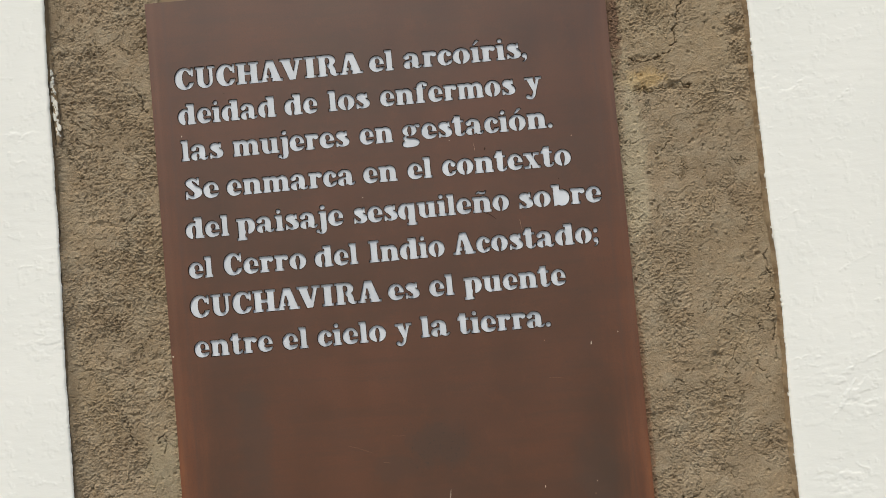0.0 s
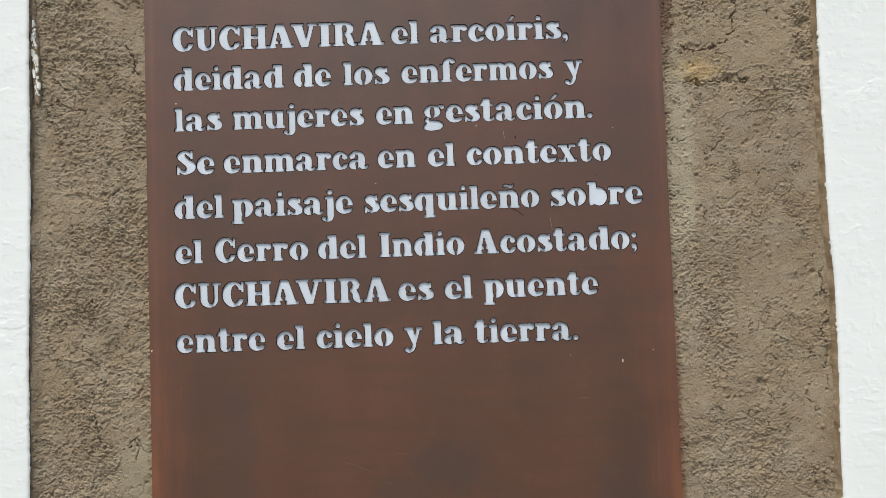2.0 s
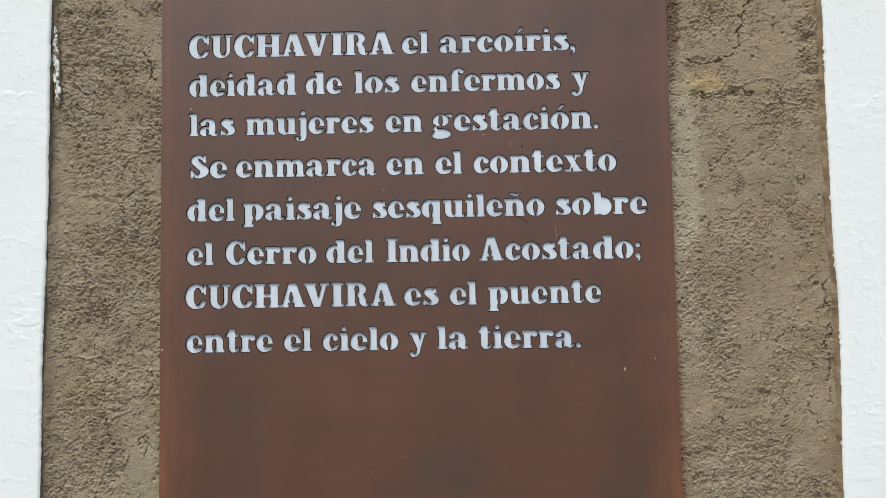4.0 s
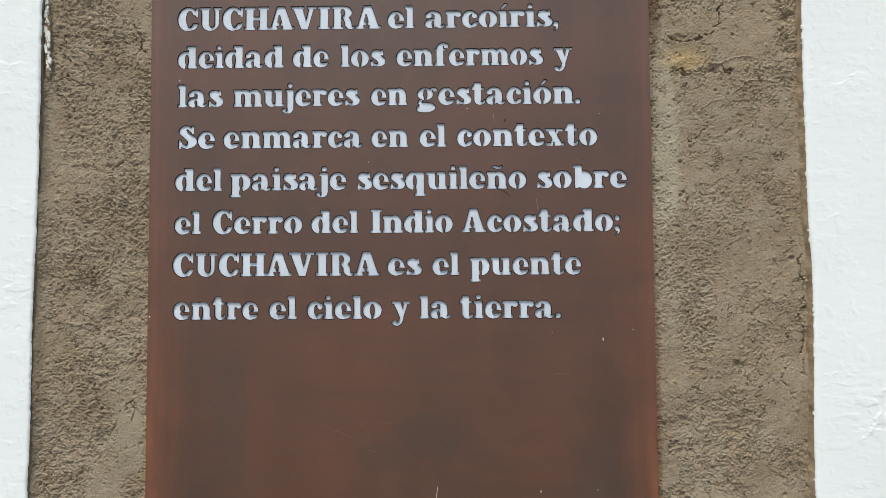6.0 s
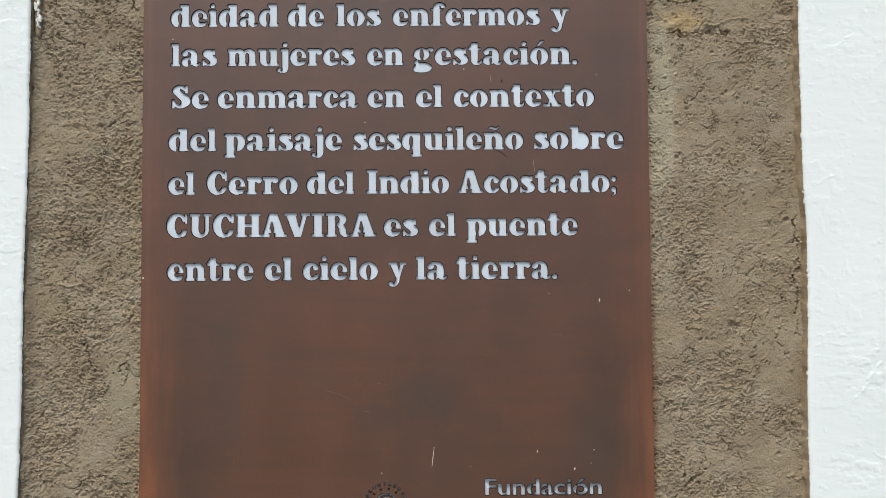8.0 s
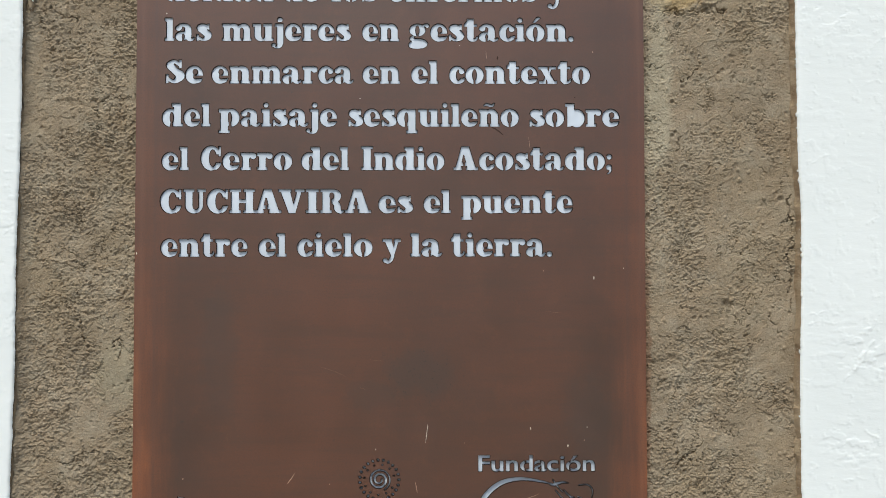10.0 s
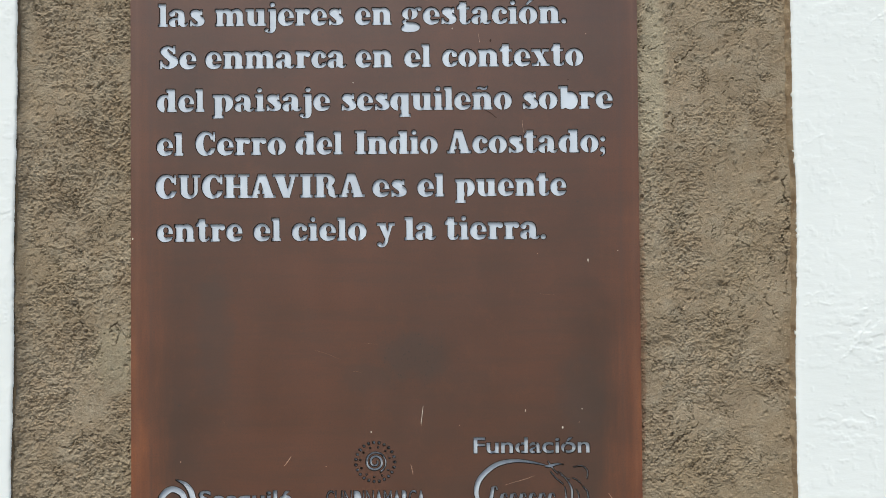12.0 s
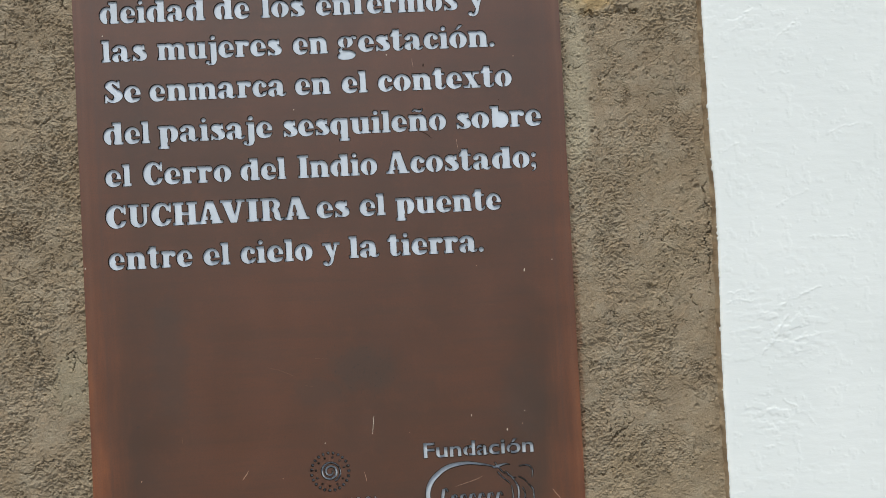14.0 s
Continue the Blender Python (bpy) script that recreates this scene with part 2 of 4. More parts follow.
def grains(x, z, cell, seed, fill):
    """Single rounded grains of many sizes, each with a sharp foot, on a share of the cells; 0 to 1."""
    rnd = np.random.RandomState(seed)
    place_of, size = rnd.rand(256, 256, 2), rnd.rand(256, 256)
    size = np.where(rnd.rand(256, 256) < fill, 0.35 + 0.65 * size, 0.0)
    i, j = np.floor(x / cell).astype(int), np.floor(z / cell).astype(int)
    best = np.zeros(x.shape)
    for di in (-1, 0, 1):
        for dj in (-1, 0, 1):
            a, b = (i + di) % 256, (j + dj) % 256
            p, r = place_of[a, b], size[a, b]
            d2 = (x / cell - i - di - p[..., 0]) ** 2 + (z / cell - j - dj - p[..., 1]) ** 2
            best = np.maximum(best, r * np.sqrt(np.clip(1 - d2 / np.maximum(0.62 * r, 1e-3) ** 2, 0, 1)))
    return best


def billow(x, z, cell, seed, n=4, gain=0.6):
    """Uneven swellings of many sizes with sharp creases between them, about -0.5 to 0.5."""
    total, amp, norm = 0, 1.0, 0
    for k in range(n):
        total = total + amp * np.abs(2 * value_noise(x, z, cell / 1.9 ** k, seed + k) - 1)
        norm += amp
        amp *= gain
    return 1.5 * (total / norm - 0.5)


def dab(h, x, z, cx, cz, r, depth):
    """Press a small round dent (or raise a grain) into a regular sheet of heights."""
    i0, i1 = np.searchsorted(x[:, 0], (cx - 2.5 * r, cx + 2.5 * r))
    j0, j1 = np.searchsorted(z[0, :], (cz - 2.5 * r, cz + 2.5 * r))
    if i1 > i0 and j1 > j0:
        d = np.hypot(x[i0:i1, j0:j1] - cx, z[i0:i1, j0:j1] - cz) / r
        h[i0:i1, j0:j1] += depth * np.exp(-d ** 4)


def sheet(name, px, py, pz, material, parent=None, label=""):
    """A mesh from regular grids of places, facing the camera's side."""
    n, k = px.shape
    idx = np.arange(n * k).reshape(n, k)
    quads = np.stack([idx[:-1, :-1], idx[1:, :-1], idx[1:, 1:], idx[:-1, 1:]], -1).reshape(-1, 4)
    me = bpy.data.meshes.new(name)
    me.vertices.add(n * k)
    me.vertices.foreach_set("co", np.stack([px, py, pz], -1).reshape(-1).astype(np.float32))
    me.loops.add(quads.size)
    me.loops.foreach_set("vertex_index", quads.reshape(-1).astype(np.int32))
    me.polygons.add(len(quads))
    me.polygons.foreach_set("loop_start", np.arange(0, quads.size, 4, dtype=np.int32))
    me.update(calc_edges=True)
    me.shade_smooth()
    me.materials.append(material)
    ob = new(name, me)
    ob.parent = parent
    return tagged(ob, label)


# ---- the wall
ADOBE_Y, WHITE_Y = 0.012, -0.006
PANEL_LOW, PANEL_HIGH = 0.70, 2.40


def left_edge(z):
    return -0.5820 - 0.002 * (1.97 - z) + (layered(z * 0 + 3.1, z, 0.09, 41, 5, 0.6) - 0.5) * 0.007 + (layered(z * 0 + 1.3, z, 0.014, 43, 4, 0.8) - 0.5) * 0.0026


def right_edge(z):
    return 0.6390 + 0.0045 * np.clip((1.72 - z) / 0.25, 0, 1) + (layered(z * 0 + 7.7, z, 0.2, 57, 6, 0.6) - 0.5) * 0.009 + (layered(z * 0 + 2.3, z, 0.014, 59, 4, 0.8) - 0.5) * 0.0022


def fine_steps(a, b, step):
    return np.linspace(a, b, int(round((b - a) / step)) + 1)


def adobe_strip(x0, x1, seed, crumbly, crumb, cracks, ridges, dents, smooth, rough, parent):
    xs, zs = fine_steps(x0, x1, 0.0008), fine_steps(0.96, 2.14, 0.0008)
    x, z = np.meshgrid(xs, zs, indexing="ij")
    h = (layered(x, z, 0.13, seed, 3) - 0.5) * 0.006 + (layered(x, z, 0.035, seed + 2, 2) - 0.5) * 0.0035
    coarse = np.clip((layered(x, z, 0.085, seed + 20, 4, 0.6) - crumbly) * 9, 0.06, 1)
    for cx, cz, rx, rz in smooth:
        coarse *= np.clip(((x - cx) / rx) ** 2 + ((z - cz) / rz) ** 2, 0.1, 1)
    broken = np.zeros(x.shape)
    for cx, cz, rx, rz in rough:
        d = ((x - cx) / rx) ** 2 + ((z - cz) / rz) ** 2 + 1.6 * (layered(x, z, 0.03, seed + 70, 3) - 0.5)
        broken = np.maximum(broken, np.clip(1.5 - d, 0, 1))
    coarse = np.maximum(coarse, broken)
    # crumbs pushed out from behind the plaque
    squeezed = np.exp(-((np.abs(x) - 0.404) / 0.006) ** 2)
    coarse = np.maximum(coarse, squeezed)
    wx = x + 0.006 * layered(x, z, 0.014, seed + 5, 2)
    wz = z + 0.006 * layered(x, z, 0.014, seed + 6, 2)
    h += coarse * ((0.0004 + 0.7 * crumb) * billow(wx, wz, 0.018, seed + 33, 3, 0.6)
                   + (0.0011 + 0.3 * crumb + 0.0010 * broken) * billow(wx, wz, 0.0075, seed + 37, 3, 0.8)
                   + (0.35 * crumb + 0.0009 * broken + 0.0008 * squeezed) * grains(wx, wz, 0.0085, seed + 34, 0.35)
                   + (0.0005 + 0.2 * crumb + 0.0008 * broken) * grains(wx, wz, 0.0042, seed + 35, 0.45))
    h += (0.2 + 0.8 * coarse) * 0.0007 * grains(x, z, 0.0030, seed + 36, 0.4)
    # steep little pits where grains have dropped out
    pits = layered(wx, wz, 0.0050, seed + 45, 2, 0.6)
    h -= (0.3 + 0.7 * coarse) * 0.0016 * np.clip((pits - 0.76 + 0.06 * coarse) * 40, 0, 1)
    # short fissures
    vein = np.abs(layered(x, z, 0.028, seed + 50, 6, 0.68) - 0.5)
    gate = np.clip((layered(x, z, 0.06, seed + 55, 3) - 0.56) * 12, 0, 1)
    h -= 0.004 * gate * np.exp(-(vein / 0.006) ** 2)
    flakes = layered(x, z * 1.1, 0.035, seed + 40, 5, 0.62)
    h += 0.0006 * np.clip((flakes - 0.55) * 60, 0, 1) - 0.0010 * np.clip((0.38 - flakes) * 60, 0, 1)
    rnd = np.random.RandomState(seed)
    for _ in range(9000):
        cx, cz = rnd.uniform(x0, x1), rnd.uniform(0.96, 2.14)
        r = 0.0009 + 0.0009 * rnd.rand() ** 2
        dab(h, x, z, cx, cz, r, r * rnd.choice([1.1, 0.8, 0.6, -0.8]) * (1 if coarse[min(len(xs) - 1, int((cx - x0) / 0.0008)), min(len(zs) - 1, int((cz - 0.96) / 0.0008))] > 0.3 else 0.3))
    for _ in range(1200):
        cx, cz, r = rnd.uniform(x0, x1), rnd.uniform(0.96, 2.14), 0.001 + 0.0024 * rnd.rand() ** 4
        dab(h, x, z, cx, cz, r, r * rnd.choice([-0.9, -0.6, 0.7, 0.8]))
    for k, (points, width, depth) in enumerate(cracks):
        h -= depth * np.exp(-(near_line(x, z, points, seed + 60 + k, 0.006) / (0.38 * width + 0.0001)) ** 2) * 1.8 * np.clip(3 * value_noise(x, z, 0.008, seed + 98) - 0.5, 0, 1)
    for k, (points, width, height) in enumerate(ridges):
        h += 0.55 * height * np.exp(-(near_line(x, z, points, seed + 80 + k, 0.004) / (0.6 * width)) ** 2) * (0.3 + value_noise(x, z, 0.012, seed + 99))
    for cx, cz, r, depth in dents:
        rag = 0.5 * (layered(x, z, 0.008, seed + 90, 3) - 0.5)
        d = np.hypot(x - cx, (z - cz) * 1.3) / (0.75 * r)
        h -= depth * np.clip(1.4 - d - rag * 2, 0, 1)
    if x0 < 0:
        # smeared up against the plaster's edge, but for the stretch with the old mortar lip
        smear = 0.012 * np.exp(-(np.clip(x + 0.5835, 0, 1) / 0.010) ** 1.5) * (0.55 + 0.6 * value_noise(x * 0, z, 0.03, seed + 65))
        h += smear * np.clip((1.85 - z) / 0.02, 0.15, 1)
    # flat where the plaque is fixed
    flat = np.clip((np.abs(x) - 0.392) / 0.008, 0, 1)
    return sheet("adobe_strip", x, ADOBE_Y - h * flat + 0.002 * (1 - flat), z, ADOBE, parent)


adobe = tagged(new("wall_adobe"), "rough brown mud plaster band with cracks and pits", "wall", kind="structure")
adobe_strip(-0.612, -0.388, 11, 0.42, 0.0018, [
    ([(-0.441, 1.93), (-0.428, 1.90), (-0.424, 1.885), (-0.414, 1.865), (-0.402, 1.855)], 0.0016, 0.006),
    ([(-0.5535, 1.905), (-0.5535, 1.885), (-0.549, 1.868), (-0.527, 1.856), (-0.503, 1.848)], 0.0014, 0.004),
    ([(-0.553, 1.842), (-0.522, 1.832), (-0.502, 1.822)], 0.0012, 0.003),
    ([(-0.587, 1.992), (-0.52, 1.992), (-0.47, 1.996), (-0.41, 1.99)], 0.0012, 0.003),
    ([(-0.475, 1.70), (-0.47, 1.685), (-0.452, 1.692), (-0.41, 1.70)], 0.0015, 0.004),
    ([(-0.472, 1.675), (-0.468, 1.64), (-0.462, 1.625)], 0.0013, 0.004),
    ([(-0.51, 1.365), (-0.49, 1.345), (-0.48, 1.32), (-0.465, 1.30)], 0.0014, 0.004),
    ([(-0.443, 1.30), (-0.428, 1.312), (-0.42, 1.302), (-0.40, 1.292)], 0.0016, 0.005),
    ([(-0.428, 1.312), (-0.427, 1.285)], 0.0014, 0.004),
    ([(-0.57, 1.14), (-0.52, 1.12), (-0.46, 1.135), (-0.41, 1.12)], 0.0014, 0.003),
], [
    ([(-0.572, 1.405), (-0.566, 1.425), (-0.545, 1.435), (-0.50, 1.44)], 0.003, 0.003),
    ([(-0.55, 1.385), (-0.525, 1.372), (-0.505, 1.375)], 0.003, 0.002),
], [(-0.548, 1.905, 0.006, 0.004), (-0.402, 1.86, 0.006, 0.004), (-0.475, 1.69, 0.008, 0.003), (-0.475, 1.25, 0.01, 0.003)],
    [(-0.567, 1.72, 0.03, 0.12), (-0.418, 1.95, 0.03, 0.05), (-0.42, 1.25, 0.04, 0.04), (-0.40, 1.45, 0.02, 0.1)],
    [(-0.418, 1.80, 0.03, 0.06), (-0.45, 1.62, 0.05, 0.07), (-0.50, 1.52, 0.05, 0.05), (-0.50, 1.36, 0.06, 0.03), (-0.48, 1.27, 0.03, 0.05), (-0.54, 1.20, 0.04, 0.05), (-0.51, 1.95, 0.05, 0.04), (-0.45, 1.10, 0.05, 0.05)], adobe)
adobe_strip(0.386, 0.668, 23, 0.50, 0.0006, [
    ([(0.53, 2.0), (0.522, 1.965), (0.512, 1.945), (0.508, 1.925), (0.503, 1.915)], 0.0022, 0.005),
    ([(0.43, 1.895), (0.46, 1.897), (0.48, 1.902), (0.50, 1.906)], 0.0018, 0.004),
    ([(0.425, 1.838), (0.45, 1.845), (0.475, 1.842), (0.51, 1.85), (0.535, 1.846)], 0.0022, 0.006),
    ([(0.40, 1.752), (0.425, 1.752), (0.436, 1.758)], 0.0010, 0.003),
    ([(0.40, 1.715), (0.432, 1.718)], 0.0010, 0.003),
    ([(0.455, 1.735), (0.475, 1.738), (0.486, 1.752)], 0.0012, 0.004),
    ([(0.40, 1.67), (0.412, 1.665), (0.424, 1.675)], 0.0010, 0.003),
    ([(0.635, 1.55), (0.637, 1.50), (0.634, 1.45), (0.638, 1.40), (0.634, 1.36)], 0.0018, 0.005),
    ([(0.605, 1.42), (0.615, 1.41), (0.635, 1.412)], 0.0015, 0.004),
    ([(0.60, 1.36), (0.612, 1.33)], 0.0015, 0.004),
    ([(0.43, 1.10), (0.455, 1.12), (0.475, 1.14), (0.49, 1.16)], 0.002, 0.005),
    ([(0.42, 1.06), (0.46, 1.075), (0.52, 1.12)], 0.0016, 0.004),
], [
    ([(0.495, 1.857), (0.51, 1.858), (0.535, 1.864), (0.56, 1.87)], 0.0025, 0.004),
    ([(0.525, 1.80), (0.545, 1.822), (0.575, 1.83), (0.60, 1.826), (0.635, 1.808)], 0.0022, 0.003),
    ([(0.47, 1.78), (0.50, 1.795), (0.525, 1.803)], 0.0025, 0.002),
    ([(0.595, 1.87), (0.605, 1.895), (0.615, 1.91)], 0.003, 0.003),
    ([(0.44, 1.855), (0.465, 1.866), (0.48, 1.86)], 0.010, 0.004),
], [(0.479, 1.897, 0.006, 0.006), (0.535, 1.374, 0.010, 0.004), (0.621, 1.543, 0.006, 0.004), (0.445, 1.90, 0.008, 0.003),
    (0.622, 1.93, 0.016, 0.005), (0.625, 1.875, 0.012, 0.004), (0.50, 1.845, 0.012, 0.003)],
    [(0.42, 1.74, 0.04, 0.10), (0.56, 1.93, 0.06, 0.05), (0.45, 1.64, 0.03, 0.06), (0.60, 1.53, 0.05, 0.05), (0.40, 1.3, 0.02, 0.15)],
    [(0.625, 1.93, 0.02, 0.06), (0.47, 1.843, 0.06, 0.010), (0.45, 1.895, 0.035, 0.008), (0.44, 1.12, 0.05, 0.06), (0.52, 1.10, 0.06, 0.04), (0.47, 1.44, 0.03, 0.10), (0.50, 1.27, 0.08, 0.06), (0.537, 1.374, 0.014, 0.012), (0.62, 1.84, 0.02, 0.03)], adobe)
bm = bmesh.new()
box(bm, -0.62, 0.0185, PANEL_LOW - 0.02, 0.68, 0.05, PANEL_HIGH + 0.02)
part("adobe_backing", bm, EARTH, adobe)
bm = bmesh.new()
for a, b in ((PANEL_LOW - 0.01, 0.96), (2.14, PANEL_HIGH + 0.01)):
    for x0, x1 in ((-0.612, -0.388), (0.386, 0.668)):
        box(bm, x0, ADOBE_Y, a, x1, 0.0183, b)
part("adobe_band", bm, ADOBE, adobe)


def white_wall(name, edge, side, reveal_mat, slant, seed, label, marks, patches):
    """Limewashed plaster beside the band: relief near the edge, plain further out, with a rough broken edge and a reveal."""
    wall = tagged(new(name), label, "wall", kind="structure")
    out = np.concatenate([[0, 0.0007, 0.0016], np.arange(0.003, 0.36, 0.0017), np.arange(0.40, 0.9, 0.1), [1.5, 2.5, 4.0]])
    zs = np.concatenate([[0.0, 0.3], np.linspace(PANEL_LOW, 0.93, 8), np.arange(0.936, 2.16, 0.0015), np.linspace(2.17, PANEL_HIGH, 8), [2.8, 3.4]])
    o, z = np.meshgrid(out, zs, indexing="ij")
    x = edge(z) + side * o
    fade = np.clip((0.36 - o) / 0.08, 0, 1)
    h = fade * (layered(x, z, 0.16, seed, 2) - 0.5) * 0.002
    brush = layered(x * 0.30, z, 0.012, seed + 5, 3)
    h += fade * 0.0002 * (brush - 0.5) * 2
    lip = layered(x, z * 1.3, 0.05, seed + 9, 4, 0.6)
    h += fade * 0.0002 * np.clip((lip - 0.62) * 80, 0, 1)
    h += fade * 0.0003 * np.clip((layered(x * 1.2, z, 0.022, seed + 14, 4, 0.65) - 0.66) * 80, 0, 1)
    for k, (ox, oz, dx, dz, width, height) in enumerate(marks):
        x0 = float(edge(np.array(oz))) + side * ox
        pts = [(x0, oz), (x0 + 0.5 * dx, oz + 0.5 * dz + 0.003), (x0 + dx, oz + dz)]
        d = near_line(x, z, pts, seed + k, 0.004)
        h += fade * 0.6 * height * np.exp(-(d / width) ** 2) * np.clip(2.2 * value_noise(x, z, 0.009, seed + 3 * k) - 0.3, 0, 1)
    # rough dragged patches
    for cx, cz, r in patches:
        x0 = float(edge(np.array(cz))) + side * cx
        near = np.clip(1.3 - np.hypot((x - x0) * 0.8, z - cz) / r, 0, 1)
        h += near * 0.0007 * (np.clip((layered(x * 0.7, z * 1.3, 0.016, seed + 77, 4, 0.65) - 0.50) * 14, 0, 1) - 0.5)
    round_off = 0.0035 * np.exp(-o / 0.0014)
    y = WHITE_Y - h + round_off
    if side < 0:
        x, y2, z = x[::-1], y[::-1], z[::-1]
    else:
        y2 = y
    sheet("plaster_face", x, y2, z, WHITE, wall)
    # the reveal runs from the broken edge back to the mud plaster
    zr = np.concatenate([[0.0, 0.3], np.arange(PANEL_LOW, PANEL_HIGH, 0.002), [2.8, 3.4]])
    d = np.linspace(0, 1, 14)
    dd, zz = np.meshgrid(d, zr, indexing="ij")
    y0 = np.interp(zr, zs, y[0])[None, :]
    ry = y0 + dd * (0.026 - y0)
    rx = edge(zz) + side * (0.0002 - dd * slant) + (layered(dd * 0.03, zz, 0.02, seed + 30, 4, 0.6) - 0.5) * 0.006 * np.sin(np.pi * np.clip(dd, 0, 0.9))
    if side > 0:
        rx, ry, zz = rx[::-1], ry[::-1], zz[::-1]
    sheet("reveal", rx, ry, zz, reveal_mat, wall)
    return wall


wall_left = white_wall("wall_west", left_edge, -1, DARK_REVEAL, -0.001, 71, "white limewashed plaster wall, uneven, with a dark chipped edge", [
    (0.03, 1.62, -0.04, 0.0, 0.0014, 0.0009), (0.02, 1.50, -0.03, 0.012, 0.0014, 0.0010), (0.012, 1.43, -0.02, -0.008, 0.0012, -0.0010),
    (0.04, 1.80, -0.03, 0.006, 0.0014, 0.0009), (0.015, 1.33, -0.012, 0.02, 0.0013, 0.0010), (0.03, 1.25, -0.03, 0.004, 0.0013, 0.0010),
    (0.06, 1.95, -0.05, 0.008, 0.0014, 0.0009), (0.03, 2.02, -0.02, -0.02, 0.0013, 0.0009)], [(0.03, 1.49, 0.035), (0.05, 1.86, 0.03)])
wall_right = white_wall("wall_east", right_edge, 1, BROWN_REVEAL, 0.0045, 83, "white limewashed plaster wall with brush marks and a ragged edge", [
    (0.015, 1.362, 0.05, 0.0, 0.0012, 0.0012), (0.015, 1.345, 0.04, 0.0, 0.0012, 0.0010), (0.105, 1.50, 0.05, 0.03, 0.0014, 0.0011), (0.02, 1.595, 0.03, 0.014, 0.0013, 0.0012),
    (0.085, 1.27, 0.03, 0.05, 0.0014, 0.0014), (0.07, 1.255, 0.02, 0.03, 0.0014, 0.0012), (0.12, 1.345, 0.05, 0.02, 0.0014, 0.0012), (0.10, 1.33, 0.03, 0.035, 0.0013, 0.0012),
    (0.03, 1.675, 0.02, 0.005, 0.0013, 0.0011), (0.05, 1.80, 0.03, 0.012, 0.0013, 0.0012), (0.03, 1.845, 0.012, 0.0, 0.0016, -0.0014), (0.09, 1.72, 0.05, 0.01, 0.0013, 0.0010),
    (0.12, 1.78, 0.06, 0.05, 0.0015, 0.0012), (0.10, 1.18, 0.06, -0.05, 0.0012, 0.0012), (0.06, 1.10, 0.04, 0.006, 0.0013, 0.0010), (0.16, 1.45, 0.07, -0.006, 0.0014, 0.0012),
    (0.20, 1.62, 0.06, 0.02, 0.0013, 0.0010), (0.05, 1.96, 0.05, 0.012, 0.0013, 0.0010)], [(0.11, 1.30, 0.06), (0.14, 1.80, 0.02), (0.08, 1.16, 0.04), (0.06, 1.83, 0.03)])
for name, a, b in (("wall_lower", 0.0, PANEL_LOW), ("wall_upper", PANEL_HIGH, 3.4)):
    bm = bmesh.new()
    box(bm, -0.585, WHITE_Y + 0.004, a, 0.645, 0.03, b)
    tagged(part(name, bm, WHITE), "white limewashed plaster wall", "wall", kind="structure")
bm = bmesh.new()
box(bm, -4.6, 0.0505, 0, 4.65, 0.5, 3.4)
tagged(part("wall_core", bm, EARTH), "thick rammed earth wall behind the plaster", "wall", kind="structure")
bm = bmesh.new()
box(bm, -300, -300, -0.3, 300, 300, 0)
tagged(part("ground", bm, PAVING), "plain grey paved ground before the wall", "ground", kind="structure")


def flake(bm, x, y, z, r, rnd):
    n = rnd.randint(6, 9)
    ring = [(x + r * 0.55 * rnd.uniform(0.6, 1.2) * math.cos(2 * math.pi * k / n), z + r * rnd.uniform(0.6, 1.3) * math.sin(2 * math.pi * k / n)) for k in range(n)]
    front = [bm.verts.new((px, y + rnd.uniform(-0.0008, 0.0003), pz)) for px, pz in ring]
    back = [bm.verts.new((px, y + 0.0025, pz)) for px, pz in ring]
    bm.faces.new(front)
    for k in range(n):
        bm.faces.new((front[k], back[k], back[(k + 1) % n], front[(k + 1) % n]))


rnd = random.Random(5)
bm = bmesh.new()
for k in range(56):
    z = 1.848 + 0.115 * (k / 55)
    w = 0.004 if z < 1.93 else 0.0025
    x = -0.574 - (z - 1.848) * 0.055 + rnd.uniform(-w, w)
    flake(bm, x, 0.0035 + rnd.uniform(-0.001, 0.001), z + rnd.uniform(-0.003, 0.003), rnd.choice([0.0015, 0.002, 0.003, 0.0055]), rnd)
part("paint_flakes", bm, FLAKE, wall_left, "peeling white paint flakes")
bm = bmesh.new()
for k in range(34):
    z = 1.0 + 1.05 * rnd.random()
    if rnd.random() < 0.75:
        z = rnd.choice([1.30, 1.41, 1.47, 1.58, 1.66, 1.75, 1.90]) + rnd.gauss(0, 0.012)
    x = float(right_edge(np.array(z))) + rnd.uniform(-0.0012, 0.0006)
    flake(bm, x, WHITE_Y + rnd.uniform(0.0005, 0.004), z, rnd.choice([0.0008, 0.0010, 0.0016, 0.0036]), rnd)
part("paint_flakes", bm, FLAKE, wall_right, "chipped white limewash along the edge")
bm = bmesh.new()
# the dark lip of old mortar that carries the flakes
n = 40
for k in range(n):
    z = 1.838 + 0.16 * k / (n - 1)
    x = -0.576 - (z - 1.848) * 0.055
    r = 0.0075 * (0.75 if k else 0.6) + rnd.uniform(-0.001, 0.001)
    bmesh.ops.create_icosphere(bm, subdivisions=2, radius=1, matrix=Matrix.Translation((x, 0.0115, z)) @ Matrix.Diagonal((r, 0.0075, 0.006, 1)))
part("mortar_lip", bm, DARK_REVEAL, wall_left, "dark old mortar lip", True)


# ---- the plaque: rusted sheet with the text cut right through, a white sheet behind
def rect(x0, y0, x1, y1):
    return [(x0, y0), (x1, y0), (x1, y1), (x0, y1)]


